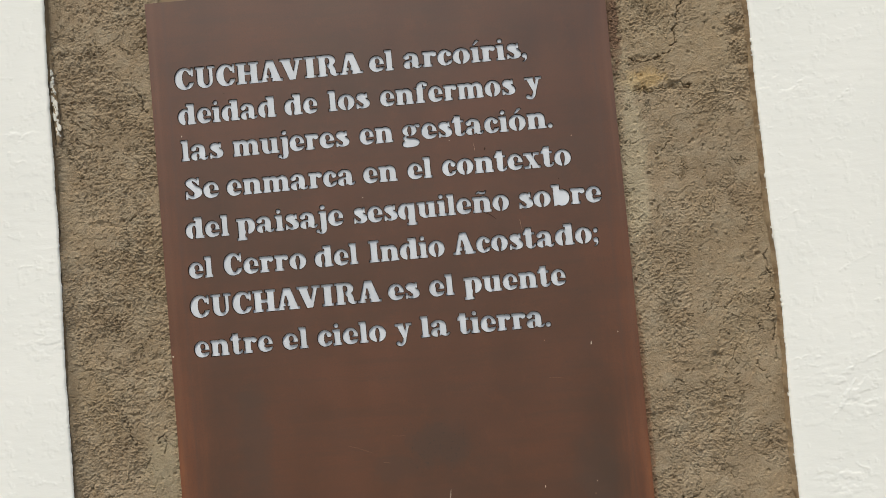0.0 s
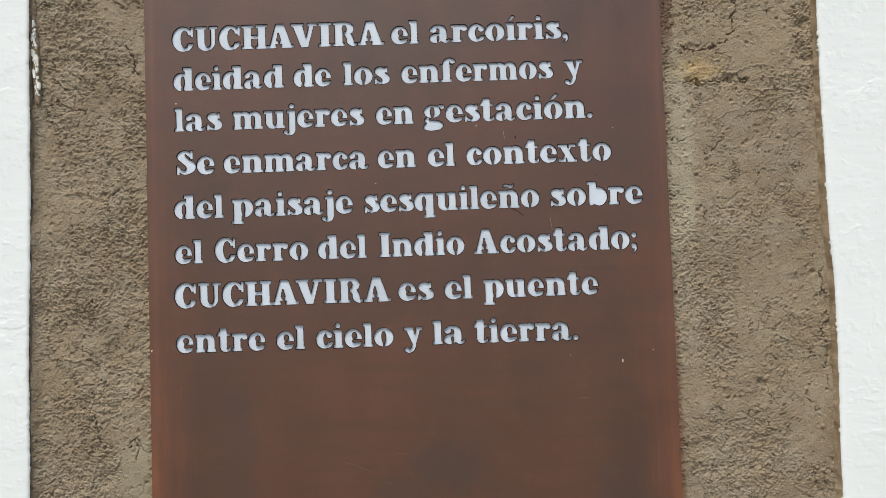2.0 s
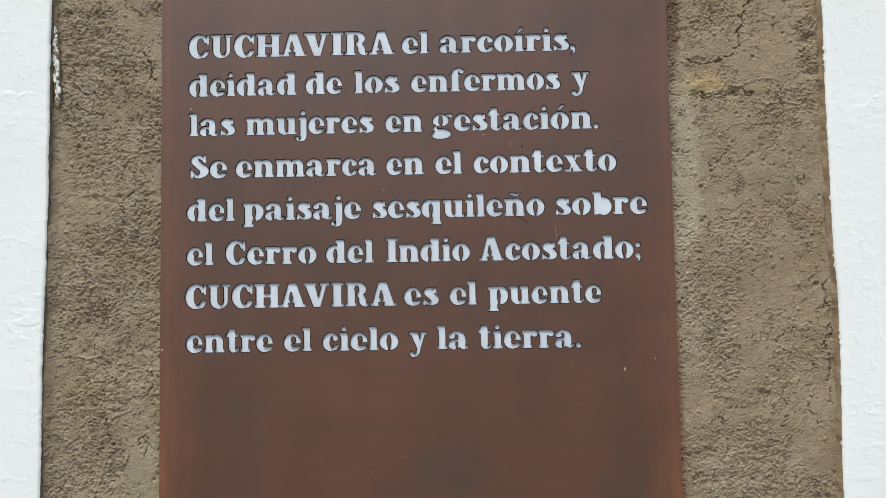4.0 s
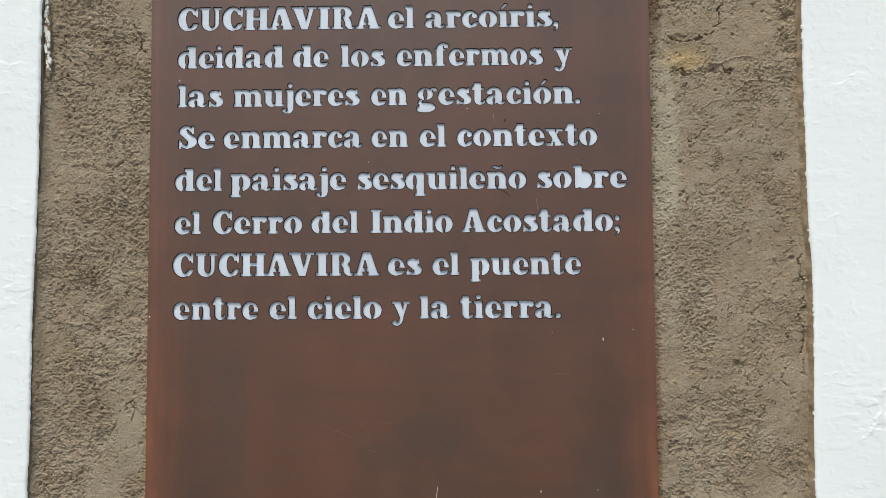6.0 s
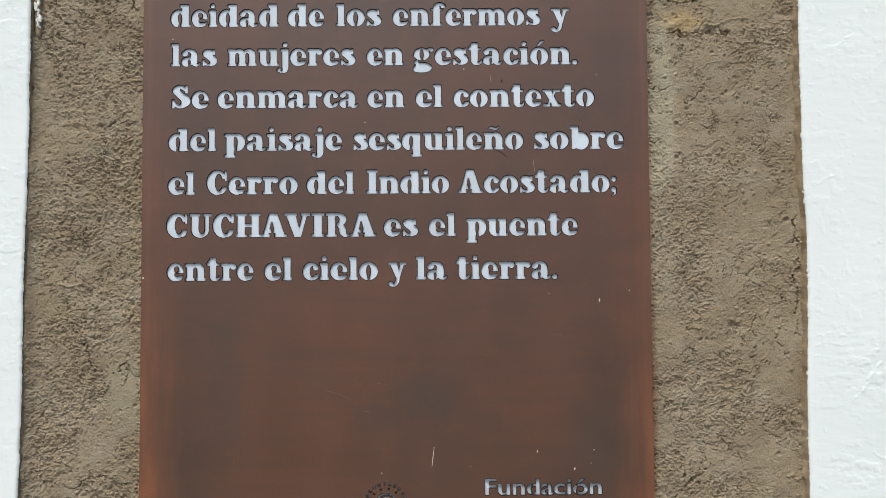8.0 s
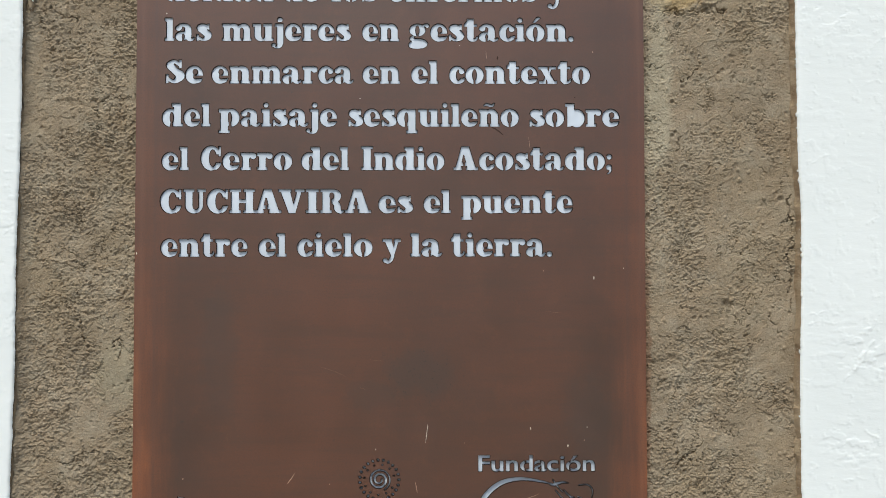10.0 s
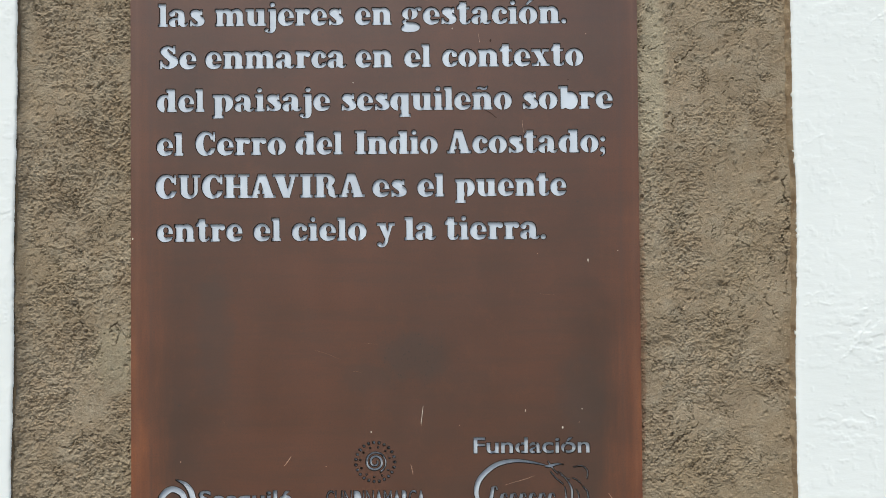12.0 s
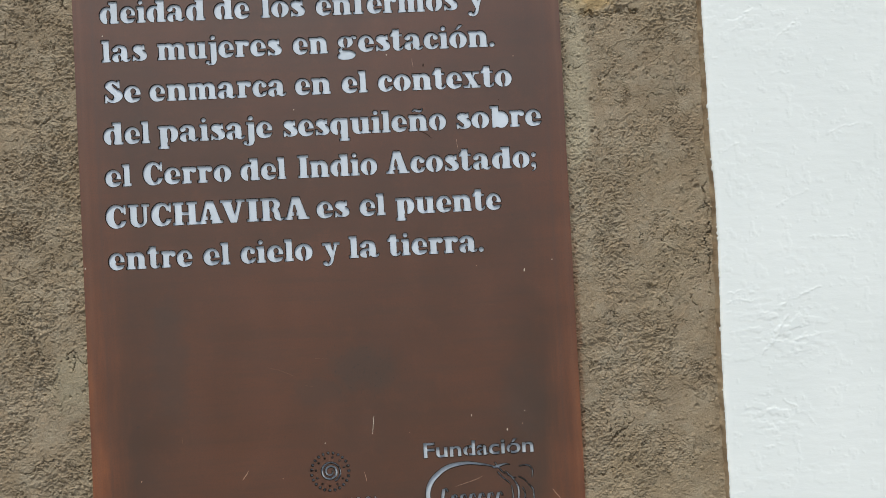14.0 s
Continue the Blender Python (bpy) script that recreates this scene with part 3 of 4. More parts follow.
def oval(cx, cy, rx, ry, n=22, tilt=0.0):
    c, s = math.cos(tilt), math.sin(tilt)
    ring = [(rx * math.cos(2 * math.pi * k / n), ry * math.sin(2 * math.pi * k / n)) for k in range(n)]
    return [(cx + a * c - b * s, cy + a * s + b * c) for a, b in ring]


def spline(points, steps=5):
    """Catmull-Rom through points of any length."""
    p = [np.array(v, float) for v in points]
    p = [2 * p[0] - p[1]] + p + [2 * p[-1] - p[-2]]
    out = []
    for a, b, c, d in zip(p, p[1:], p[2:], p[3:]):
        for k in range(steps):
            t = k / steps
            out.append(0.5 * (2 * b + (c - a) * t + (2 * a - 5 * b + 4 * c - d) * t * t + (3 * b - a - 3 * c + d) * t ** 3))
    return out + [p[-2]]


def ribbon(*points, steps=5):
    """Quads along a smooth line of (x, y, width)."""
    line = spline(points, steps)
    quads, last = [], None
    for k, v in enumerate(line):
        d = line[min(k + 1, len(line) - 1)] - line[max(k - 1, 0)]
        n = np.array((-d[1], d[0])) / max(1e-6, math.hypot(d[0], d[1])) * v[2] / 2
        pair = ((v[0] + n[0], v[1] + n[1]), (v[0] - n[0], v[1] - n[1]))
        if last:
            quads.append([last[0], last[1], pair[1], pair[0]])
        last = pair
    return quads


XH, SERIF, LS, CS = 0.73, 0.125, 0.26, 0.30


class Glyph:
    """A letter as a list of shapes that open (True) or close (False) the sheet; cap height 1."""

    def __init__(self, width):
        self.w, self.ops = width, []

    def add(self, *polys):
        self.ops += [(True, p) for p in polys]
        return self

    def cut(self, *polys):
        self.ops += [(False, p) for p in polys]
        return self

    def stem(self, x, y0, y1, w=LS, foot="lr", head="l", e=0.065):
        self.add(rect(x, y0, x + w, y1))
        for marks, y, t in ((foot, y0, y0 + SERIF), (head, y1 - SERIF, y1)):
            if marks:
                a = x - e if "l" in marks else x
                b = x + w + e if "r" in marks else x + w
                self.add(rect(a, y, b, t))
        if "l" in head and y1 < 0.99:
            self.add([(x - e, y1 - SERIF), (x + 0.02, y1 - SERIF - 0.05), (x + 0.02, y1 - SERIF + 0.01)])
        return self

    def acute(self, x):
        return self.add([(x - 0.07, 0.80), (x + 0.01, 0.79), (x + 0.22, 0.99), (x + 0.15, 1.04), (x + 0.07, 1.02)])

    def dot(self, x):
        return self.add(oval(x, 0.895, 0.105, 0.105, 16))


def g_C():
    g = Glyph(0.86).add(oval(0.43, 0.5, 0.43, 0.52, 30)).cut(oval(0.50, 0.5, 0.155, 0.365, 24), rect(0.52, 0.31, 1.0, 0.66))
    return g.add(rect(0.735, 0.58, 0.84, 0.99), *ribbon((0.58, 0.085, 0.20), (0.72, 0.16, 0.14), (0.83, 0.31, 0.07)))


def g_U():
    g = Glyph(0.93).add(rect(0.10, 0.32, 0.40, 1), oval(0.46, 0.32, 0.36, 0.335, 26)).cut(rect(0.40, 0.32, 0.65, 1.02), oval(0.525, 0.33, 0.125, 0.19))
    return g.add(rect(0.65, 0.30, 0.82, 1), rect(0.02, 1 - SERIF, 0.47, 1), rect(0.58, 1 - SERIF, 0.93, 1))


def g_H():
    g = Glyph(1.0).stem(0.08, 0, 1, CS, "lr", "lr", 0.08).stem(0.63, 0, 1, CS, "lr", "lr", 0.08)
    return g.add(rect(0.36, 0.42, 0.64, 0.57))


def g_A():
    g = Glyph(1.04).add([(0.37, 1), (0.65, 1), (0.97, 0.02), (0.61, 0.02)], [(0.34, 1), (0.48, 0.98), (0.29, 0.02), (0.07, 0.02)])
    g.add([(0.34, 1), (0.65, 1), (0.58, 0.64), (0.38, 0.64)], rect(0.22, 0.17, 0.74, 0.33), rect(0, 0, 0.36, SERIF), rect(0.54, 0, 1.04, SERIF))
    return g.cut(rect(0.42, 0.15, 0.49, 0.42))


def g_V():
    g = Glyph(0.96).add([(0.05, 0.98), (0.41, 0.98), (0.64, 0), (0.38, 0)], [(0.70, 0.98), (0.87, 0.98), (0.63, 0), (0.47, 0.05)])
    return g.add([(0.30, 0.40), (0.70, 0.40), (0.62, 0), (0.40, 0)], rect(0, 1 - SERIF, 0.48, 1), rect(0.61, 1 - SERIF, 0.96, 1))


def g_I():
    return Glyph(0.46).stem(0.085, 0, 1, CS, "lr", "lr", 0.085)


def g_R():
    g = Glyph(0.96).stem(0.08, 0, 1, CS, "lr", "l", 0.08).add(oval(0.50, 0.72, 0.33, 0.28), rect(0.30, 0.44, 0.50, 1))
    g.cut(oval(0.455, 0.72, 0.095, 0.14), rect(0.38, 0.60, 0.455, 0.85))
    g.add(*ribbon((0.52, 0.48, 0.18), (0.65, 0.38, 0.25), (0.69, 0.18, 0.27), (0.80, 0.055, 0.15), (0.95, 0.09, 0.08)))
    return g.cut(rect(0.385, 0.38, 0.45, 0.62))


def s_shape(g, h):
    k = h
    g.add(*ribbon((0.50, 0.70 * k, 0.07), (0.44, 0.82 * k, 0.13), (0.30, 0.92 * k, 0.155 * k), (0.17, 0.77 * k, 0.26), (0.31, 0.56 * k, min(0.25, 0.33 * k)),
                  (0.47, 0.40 * k, 0.31), (0.475, 0.23 * k, 0.29), (0.31, 0.08 * k, 0.16 * k), (0.14, 0.17 * k, 0.12), (0.08, 0.30 * k, 0.07), steps=4))
    return g.add(rect(0.46, 0.64 * k, 0.555, 0.99 * k), rect(0.03, 0.01 * k, 0.125, 0.38 * k))


def g_S():
    return s_shape(Glyph(0.64), 1.0)


def g_s():
    return s_shape(Glyph(0.62), XH)


def g_o():
    return Glyph(0.66).add(oval(0.33, XH / 2, 0.33, XH / 2 + 0.015, 28)).cut(oval(0.33, XH / 2 + 0.01, 0.082, 0.245, 20), rect(0.298, -0.05, 0.362, 0.2))


def g_c():
    g = Glyph(0.60).add(oval(0.31, XH / 2, 0.31, XH / 2 + 0.015, 26)).cut(oval(0.365, XH / 2, 0.095, 0.235, 20), rect(0.37, 0.23, 0.8, 0.52))
    return g.add(oval(0.49, 0.525, 0.115, 0.125, 16), *ribbon((0.40, 0.075, 0.16), (0.52, 0.125, 0.12), (0.60, 0.25, 0.06)))


def g_e():
    g = Glyph(0.64).add(oval(0.32, XH / 2, 0.32, XH / 2 + 0.015, 28)).cut(oval(0.36, 0.485, 0.095, 0.125, 18), rect(0.30, 0.21, 0.365, 0.5))
    g.cut(oval(0.37, 0.26, 0.09, 0.075, 14), rect(0.36, 0.205, 0.8, 0.325))
    return g.add(*ribbon((0.36, 0.08, 0.17), (0.51, 0.105, 0.13), (0.62, 0.215, 0.05)))


def g_d():
    g = Glyph(0.72).add(oval(0.28, XH / 2, 0.28, XH / 2 + 0.012, 26), rect(0.30, 0.60, 0.45, XH - 0.01)).cut(oval(0.335, XH / 2, 0.068, 0.235, 18))
    g.stem(0.40, 0, 0.97, LS, "r", "l")
    return g.cut([(0.27, -0.05), (0.365, -0.05), (0.365, 0.26), (0.315, 0.26)])


def g_b():
    # the inner piece of this letter has fallen out
    return Glyph(0.68).add(rect(0.07, 0.03, 0.32, 0.97), rect(0.0, 0.97 - SERIF, 0.32, 0.97), oval(0.40, XH / 2 - 0.01, 0.28, XH / 2 + 0.015, 26), rect(0.07, 0, 0.20, 0.1))


def g_p():
    g = Glyph(0.72).add(oval(0.44, XH / 2, 0.28, XH / 2 + 0.012, 26), rect(0.26, 0.60, 0.42, XH - 0.01)).cut(oval(0.385, XH / 2, 0.068, 0.235, 18))
    g.stem(0.07, -0.28, XH, LS, "lr", "l")
    return g.cut([(0.355, -0.05), (0.45, -0.05), (0.405, 0.26), (0.355, 0.26)])


def g_q():
    g = Glyph(0.72).add(oval(0.28, XH / 2, 0.28, XH / 2 + 0.012, 26), rect(0.30, 0.60, 0.45, XH - 0.01)).cut(oval(0.335, XH / 2, 0.068, 0.235, 18))
    g.stem(0.40, -0.28, XH, LS, "lr", "")
    return g.cut([(0.27, -0.05), (0.365, -0.05), (0.365, 0.26), (0.315, 0.26)])


def g_l():
    return Glyph(0.39).stem(0.07, 0, 0.97)


def g_i():
    return Glyph(0.39).stem(0.07, 0, XH).dot(0.185)


def g_í():
    return Glyph(0.39).stem(0.07, 0, XH).acute(0.16)


def g_j():
    g = Glyph(0.36).add(rect(0.09, -0.08, 0.34, XH), rect(0.02, XH - SERIF, 0.34, XH)).dot(0.205)
    return g.add(*ribbon((0.225, -0.05, 0.24), (0.18, -0.20, 0.20), (0.05, -0.265, 0.08), (-0.03, -0.22, 0.06)), oval(-0.03, -0.17, 0.085, 0.085, 14))


def arch(g, x):
    """Shoulder and right-hand leg of n and m; x: where the stem before it ends."""
    g.add(oval(x + 0.15, 0.46, 0.26, 0.285, 24), rect(x - 0.05, 0.52, x + 0.1, 0.70)).cut(rect(x, -0.02, x + 0.14, 0.46), oval(x + 0.07, 0.46, 0.07, 0.10, 14))
    return g.add(rect(x + 0.14, 0, x + 0.41, 0.48), rect(x + 0.10, 0, x + 0.465, SERIF))


def g_n():
    g = Glyph(0.80)
    arch(g, 0.33)
    return g.stem(0.07, 0, XH, e=0.05)


def g_ñ():
    return g_n().add(*ribbon((0.20, 0.86, 0.05), (0.29, 0.93, 0.10), (0.40, 0.895, 0.11), (0.52, 0.88, 0.10), (0.60, 0.98, 0.04)))


def g_m():
    g = Glyph(1.21)
    arch(g, 0.74)
    arch(g, 0.33)
    g.cut(rect(0.79, -0.02, 0.845, 0.3))
    return g.stem(0.07, 0, XH, e=0.05)


def g_u():
    g = Glyph(0.78).add(rect(0.07, 0.2, 0.32, XH), rect(0.0, XH - SERIF, 0.32, XH), oval(0.33, 0.26, 0.26, 0.275, 24))
    g.cut(rect(0.32, 0.24, 0.455, 0.76), oval(0.39, 0.24, 0.065, 0.13, 14))
    return g.add(rect(0.455, 0, 0.705, XH), rect(0.39, XH - SERIF, 0.705, XH), rect(0.455, 0, 0.775, SERIF))


def g_r():
    g = Glyph(0.58).add(*ribbon((0.27, 0.50, 0.12), (0.36, 0.64, 0.15), (0.46, 0.68, 0.12)), oval(0.475, 0.59, 0.12, 0.135, 18))
    return g.stem(0.07, 0, XH)


def g_t():
    g = Glyph(0.50).add(rect(0.10, 0.14, 0.355, 0.95), [(0.10, 0.72), (0.0, 0.64), (0.0, XH), (0.16, 0.95), (0.355, 0.95)], rect(0, XH - 0.11, 0.47, XH))
    return g.add(*ribbon((0.227, 0.18, 0.255), (0.26, 0.09, 0.20), (0.36, 0.055, 0.13), (0.45, 0.10, 0.09), (0.49, 0.21, 0.06)))


def g_a():
    g = Glyph(0.72).add(*ribbon((0.10, 0.56, 0.08), (0.19, 0.65, 0.14), (0.33, 0.665, 0.15), (0.45, 0.58, 0.22), (0.47, 0.40, 0.26), (0.47, 0.14, 0.26)))
    g.add(oval(0.135, 0.54, 0.12, 0.12, 16), oval(0.22, 0.19, 0.22, 0.205, 22), rect(0.24, 0.26, 0.42, 0.40))
    g.add(*ribbon((0.47, 0.16, 0.24), (0.53, 0.07, 0.16), (0.63, 0.06, 0.11), (0.71, 0.15, 0.06)))
    return g.cut(oval(0.295, 0.20, 0.048, 0.10, 14), rect(0.265, -0.05, 0.325, 0.16))


def g_f():
    g = Glyph(0.52).stem(0.09, 0, 0.72, LS, "lr", "").add(rect(0.0, XH - 0.08, 0.46, XH))
    return g.add(*ribbon((0.215, 0.68, 0.25), (0.24, 0.84, 0.23), (0.36, 0.94, 0.12), (0.48, 0.90, 0.08)), oval(0.46, 0.85, 0.10, 0.10, 14))


def g_g():
    g = Glyph(0.70).add(oval(0.28, 0.47, 0.28, 0.265, 24)).cut(oval(0.28, 0.47, 0.075, 0.195, 16))
    g.add(*ribbon((0.46, 0.62, 0.10), (0.54, 0.70, 0.08), (0.62, 0.71, 0.06)), oval(0.62, 0.655, 0.08, 0.085, 14))
    g.add(*ribbon((0.16, 0.22, 0.10), (0.07, 0.12, 0.12), (0.20, 0.03, 0.18), (0.42, 0.00, 0.20), (0.56, -0.09, 0.16), (0.48, -0.22, 0.12), (0.26, -0.27, 0.09),
                  (0.06, -0.21, 0.13), (0.06, -0.08, 0.12), (0.20, 0.0, 0.08)))
    return g.cut(rect(0.245, 0.16, 0.315, 0.34))


def g_y():
    g = Glyph(0.74).add([(0.05, XH), (0.34, XH), (0.50, 0.18), (0.36, 0.0)], [(0.53, XH), (0.67, XH), (0.43, -0.08), (0.32, -0.02)])
    g.add(rect(0, XH - SERIF, 0.38, XH), rect(0.47, XH - SERIF, 0.74, XH))
    return g.add(*ribbon((0.42, 0.06, 0.14), (0.34, -0.14, 0.15), (0.22, -0.235, 0.13), (0.10, -0.22, 0.09)), oval(0.11, -0.165, 0.10, 0.10, 14))


def g_x():
    g = Glyph(0.78).add([(0.04, XH - 0.02), (0.34, XH - 0.02), (0.74, 0.02), (0.44, 0.02)], [(0.52, XH), (0.62, XH), (0.25, 0), (0.14, 0)])
    return g.add(rect(0, XH - SERIF, 0.40, XH), rect(0.45, XH - SERIF, 0.74, XH), rect(0.02, 0, 0.32, SERIF), rect(0.38, 0, 0.78, SERIF))


def g_ó():
    return g_o().acute(0.30)


def g_period():
    return Glyph(0.24).add(oval(0.12, 0.10, 0.115, 0.115, 16))


def comma_shape(g):
    return g.add(oval(0.13, 0.12, 0.12, 0.12, 16), *ribbon((0.19, 0.10, 0.11), (0.19, -0.02, 0.09), (0.13, -0.11, 0.06), (0.04, -0.15, 0.03)))


def g_comma():
    return comma_shape(Glyph(0.26))


def g_semicolon():
    return comma_shape(Glyph(0.26)).add(oval(0.14, 0.56, 0.115, 0.115, 16))


GLYPHS = {"C": g_C, "U": g_U, "H": g_H, "A": g_A, "V": g_V, "I": g_I, "R": g_R, "S": g_S, "s": g_s, "o": g_o, "c": g_c, "e": g_e, "d": g_d, "b": g_b,
          "p": g_p, "q": g_q, "l": g_l, "i": g_i, "í": g_í, "j": g_j, "n": g_n, "ñ": g_ñ, "m": g_m, "u": g_u, "r": g_r, "t": g_t, "a": g_a, "f": g_f,
          "g": g_g, "y": g_y, "x": g_x, "ó": g_ó, ".": g_period, ",": g_comma, ";": g_semicolon}
SET_WIDTH = {"C": 0.93, "U": 0.99, "H": 1.10, "A": 1.14, "V": 1.12, "I": 0.54, "R": 1.04, "S": 0.86, "s": 0.70, "o": 0.86, "c": 0.71, "e": 0.78, "d": 0.97,
             "b": 0.88, "p": 0.96, "q": 0.96, "l": 0.44, "i": 0.45, "í": 0.45, "j": 0.44, "n": 0.99, "ñ": 0.99, "m": 1.40, "u": 1.0, "r": 0.70, "t": 0.62,
             "a": 0.90, "f": 0.68, "g": 0.92, "y": 0.88, "x": 0.86, "ó": 0.86, ".": 0.27, ",": 0.28, ";": 0.28}
KERN = {"HA": -0.04, "AV": -0.17, "VI": 0.02, "IR": 0.04, "RA": -0.03}
CUTS = []  # (opens the sheet, polygon in the plaque's own metres)
PLAQUE_Z, CAP = 1.5, 0.0378


def cut_word(word, x0, x1, z):
    letters = [GLYPHS[c]() for c in word]
    for c, g in zip(word, letters):
        f = SET_WIDTH.get(c, g.w) / g.w
        g.ops = [(op, [(a * f, b) for a, b in p]) for op, p in g.ops]
        g.w *= f
    gap = 0.04
    near = [KERN.get(a + b, 0.0) for a, b in zip(word, word[1:])] + [0.0]
    k = (x1 - x0) / (sum(g.w for g in letters) + gap * (len(letters) - 1) + sum(near))
    x = x0
    for g, tuck in zip(letters, near):
        CUTS.extend((op, [(x + a * k, z - PLAQUE_Z + b * CAP) for a, b in p]) for op, p in g.ops)
        x += (g.w + gap + tuck) * k


def cut_line(text, z, *mm):
    for k, word in enumerate(text.split()):
        cut_word(word, mm[2 * k] / 1000, mm[2 * k + 1] / 1000, z)


cut_line("CUCHAVIRA el arcoíris,", 1.9120, -359.3, -30.0, -19.3, 23.6, 40.6, 256.0)
cut_line("deidad de los enfermos y", 1.8501, -358.7, -186.9, -172.6, -114.3, -95.6, -24.1, -5.4, 229.2, 246.9, 276.1)
cut_line("las mujeres en gestación.", 1.7869, -358.0, -285.2, -268.2, -65.4, -46.6, 12.1, 28.1, 288.9)
cut_line("Se enmarca en el contexto", 1.7194, -357.2, -297.2, -283.8, -60.3, -46.1, 13.3, 31.0, 73.5, 91.1, 314.6)
cut_line("del paisaje sesquileño sobre", 1.6513, -360.9, -285.1, -272.6, -86.1, -69.3, 201.1, 216.9, 360.3)
cut_line("el Cerro del Indio Acostado;", 1.5823, -361.0, -318.4, -299.7, -156.1, -142.0, -67.0, -47.6, 83.5, 97.6, 348.2)
cut_line("CUCHAVIRA es el puente", 1.5145, -362.9, -32.0, -20.6, 32.9, 50.4, 93.2, 109.8, 285.8)
cut_line("entre el cielo y la tierra.", 1.4462, -361.3, -225.4, -208.6, -164.7, -148.0, -29.7, -14.0, 14.9, 29.7, 79.4, 93.4, 253.2)


def font_shapes(text, x0, x1, z0, height, weight=0.0):
    """Plain sans lettering from the built-in font, as triangles in the plaque's plane; height: of a capital."""
    cu = bpy.data.curves.new("lettering", "FONT")
    cu.body, cu.offset, cu.resolution_u = text, weight, 4
    ob = new("lettering", cu)
    dep = bpy.context.evaluated_depsgraph_get()
    me = bpy.data.meshes.new_from_object(ob.evaluated_get(dep))
    co = np.array([v.co[:2] for v in me.vertices])
    lo, hi = co.min(0), co.max(0)
    sx, sz = (x1 - x0) / (hi[0] - lo[0]), height / 0.70
    tris = [[(x0 + (co[i][0] - lo[0]) * sx, z0 - PLAQUE_Z + co[i][1] * sz) for i in p.vertices] for p in me.polygons]
    bpy.data.objects.remove(ob)
    bpy.data.curves.remove(cu)
    bpy.data.meshes.remove(me)
    return tris


def place(polys, x, z, k=1.0, op=True):
    CUTS.extend((op, [(x + a * k, z - PLAQUE_Z + b * k) for a, b in p]) for p in polys)


# the supporters' marks along the foot of the sheet
CUTS.extend((True, p) for p in font_shapes("Fundación", 0.1358, 0.3180, 1.1112, 0.0245, 0.020))
for bx in (0.2095, 0.2335, 0.2790):
    place([rect(-0.0010, -0.002, 0.0010, 0.008), rect(-0.0010, 0.013, 0.0010, 0.0205)], bx, 1.1112, 1, False)
# spiral with two rings of dots
spin = [(r * math.cos(a), r * math.sin(a), w) for r, a, w in ((0.0035 + 0.0140 * k / 34, 0.6 - 0.42 * k, 0.0022 + 0.0016 * math.sin(math.pi * min(1, k / 30))) for k in range(35))]
place(ribbon(*spin, steps=2), -0.0185, 1.0985)
for k in range(23):
    a = 2 * math.pi * k / 23
    place([oval(0.0305 * math.cos(a), 0.0305 * math.sin(a), 0.0024, 0.0020, 8, a)], -0.0185, 1.0985)
    if k % 2:
        place([oval(0.0235 * math.cos(a), 0.0235 * math.sin(a), 0.0014, 0.0013, 7, a)], -0.0185, 1.0985)
CUTS.extend((True, p) for p in font_shapes("CUNDINAMARCA", -0.0955, 0.0595, 1.0285, 0.0265, 0.0))
CUTS.extend((True, p) for p in font_shapes("Sesquilé", -0.2960, -0.1490, 1.0315, 0.0235, 0.028))
# round swirl beside it
place(ribbon((-0.024, -0.014, 0.009), (-0.0225, 0.004, 0.010), (-0.008, 0.016, 0.010), (0.009, 0.009, 0.010), (0.013, -0.010, 0.009), (0.004, -0.022, 0.008)), -0.3310, 1.0420)
place(ribbon((-0.0005, 0.031, 0.0015), (0.014, 0.024, 0.007), (0.024, 0.010, 0.010), (0.0255, -0.010, 0.010), (0.018, -0.026, 0.008)), -0.3310, 1.0420)
place([oval(-0.006, -0.006, 0.0065, 0.0065, 16)], -0.3310, 1.0420)
# oval mark with slanted bars in it and a few curved strokes beside
place(ribbon((-0.054, -0.060, 0.004), (-0.062, -0.035, 0.0075), (-0.054, -0.012, 0.0085), (-0.030, 0.0075, 0.0075), (0.000, 0.0135, 0.0055), (0.030, 0.010, 0.0035), (0.049, 0.0055, 0.0016)), 0.2015, 1.0855)
place(ribbon((0.046, 0.004, 0.0015), (0.054, 0.005, 0.005), (0.066, 0.008, 0.0030), (0.075, 0.007, 0.0012)), 0.2015, 1.0855)
place(ribbon((0.067, -0.003, 0.0014), (0.079, -0.016, 0.0020), (0.088, -0.033, 0.0030), (0.086, -0.060, 0.003)), 0.2015, 1.0855)
for k in range(7):
    top = 1.0585 if k == 0 else 1.0475
    x = 0.160 + 0.0150 * k
    place(ribbon((0.0, 0.0, 0.0062), (0.006, top - 1.025, 0.0054), steps=2), x, 1.025)
    place(ribbon((0.006, top - 1.026, 0.003), (0.010, top - 1.0245, 0.0022), (0.0125, top - 1.030, 0.0028), steps=3), x, 1.025)
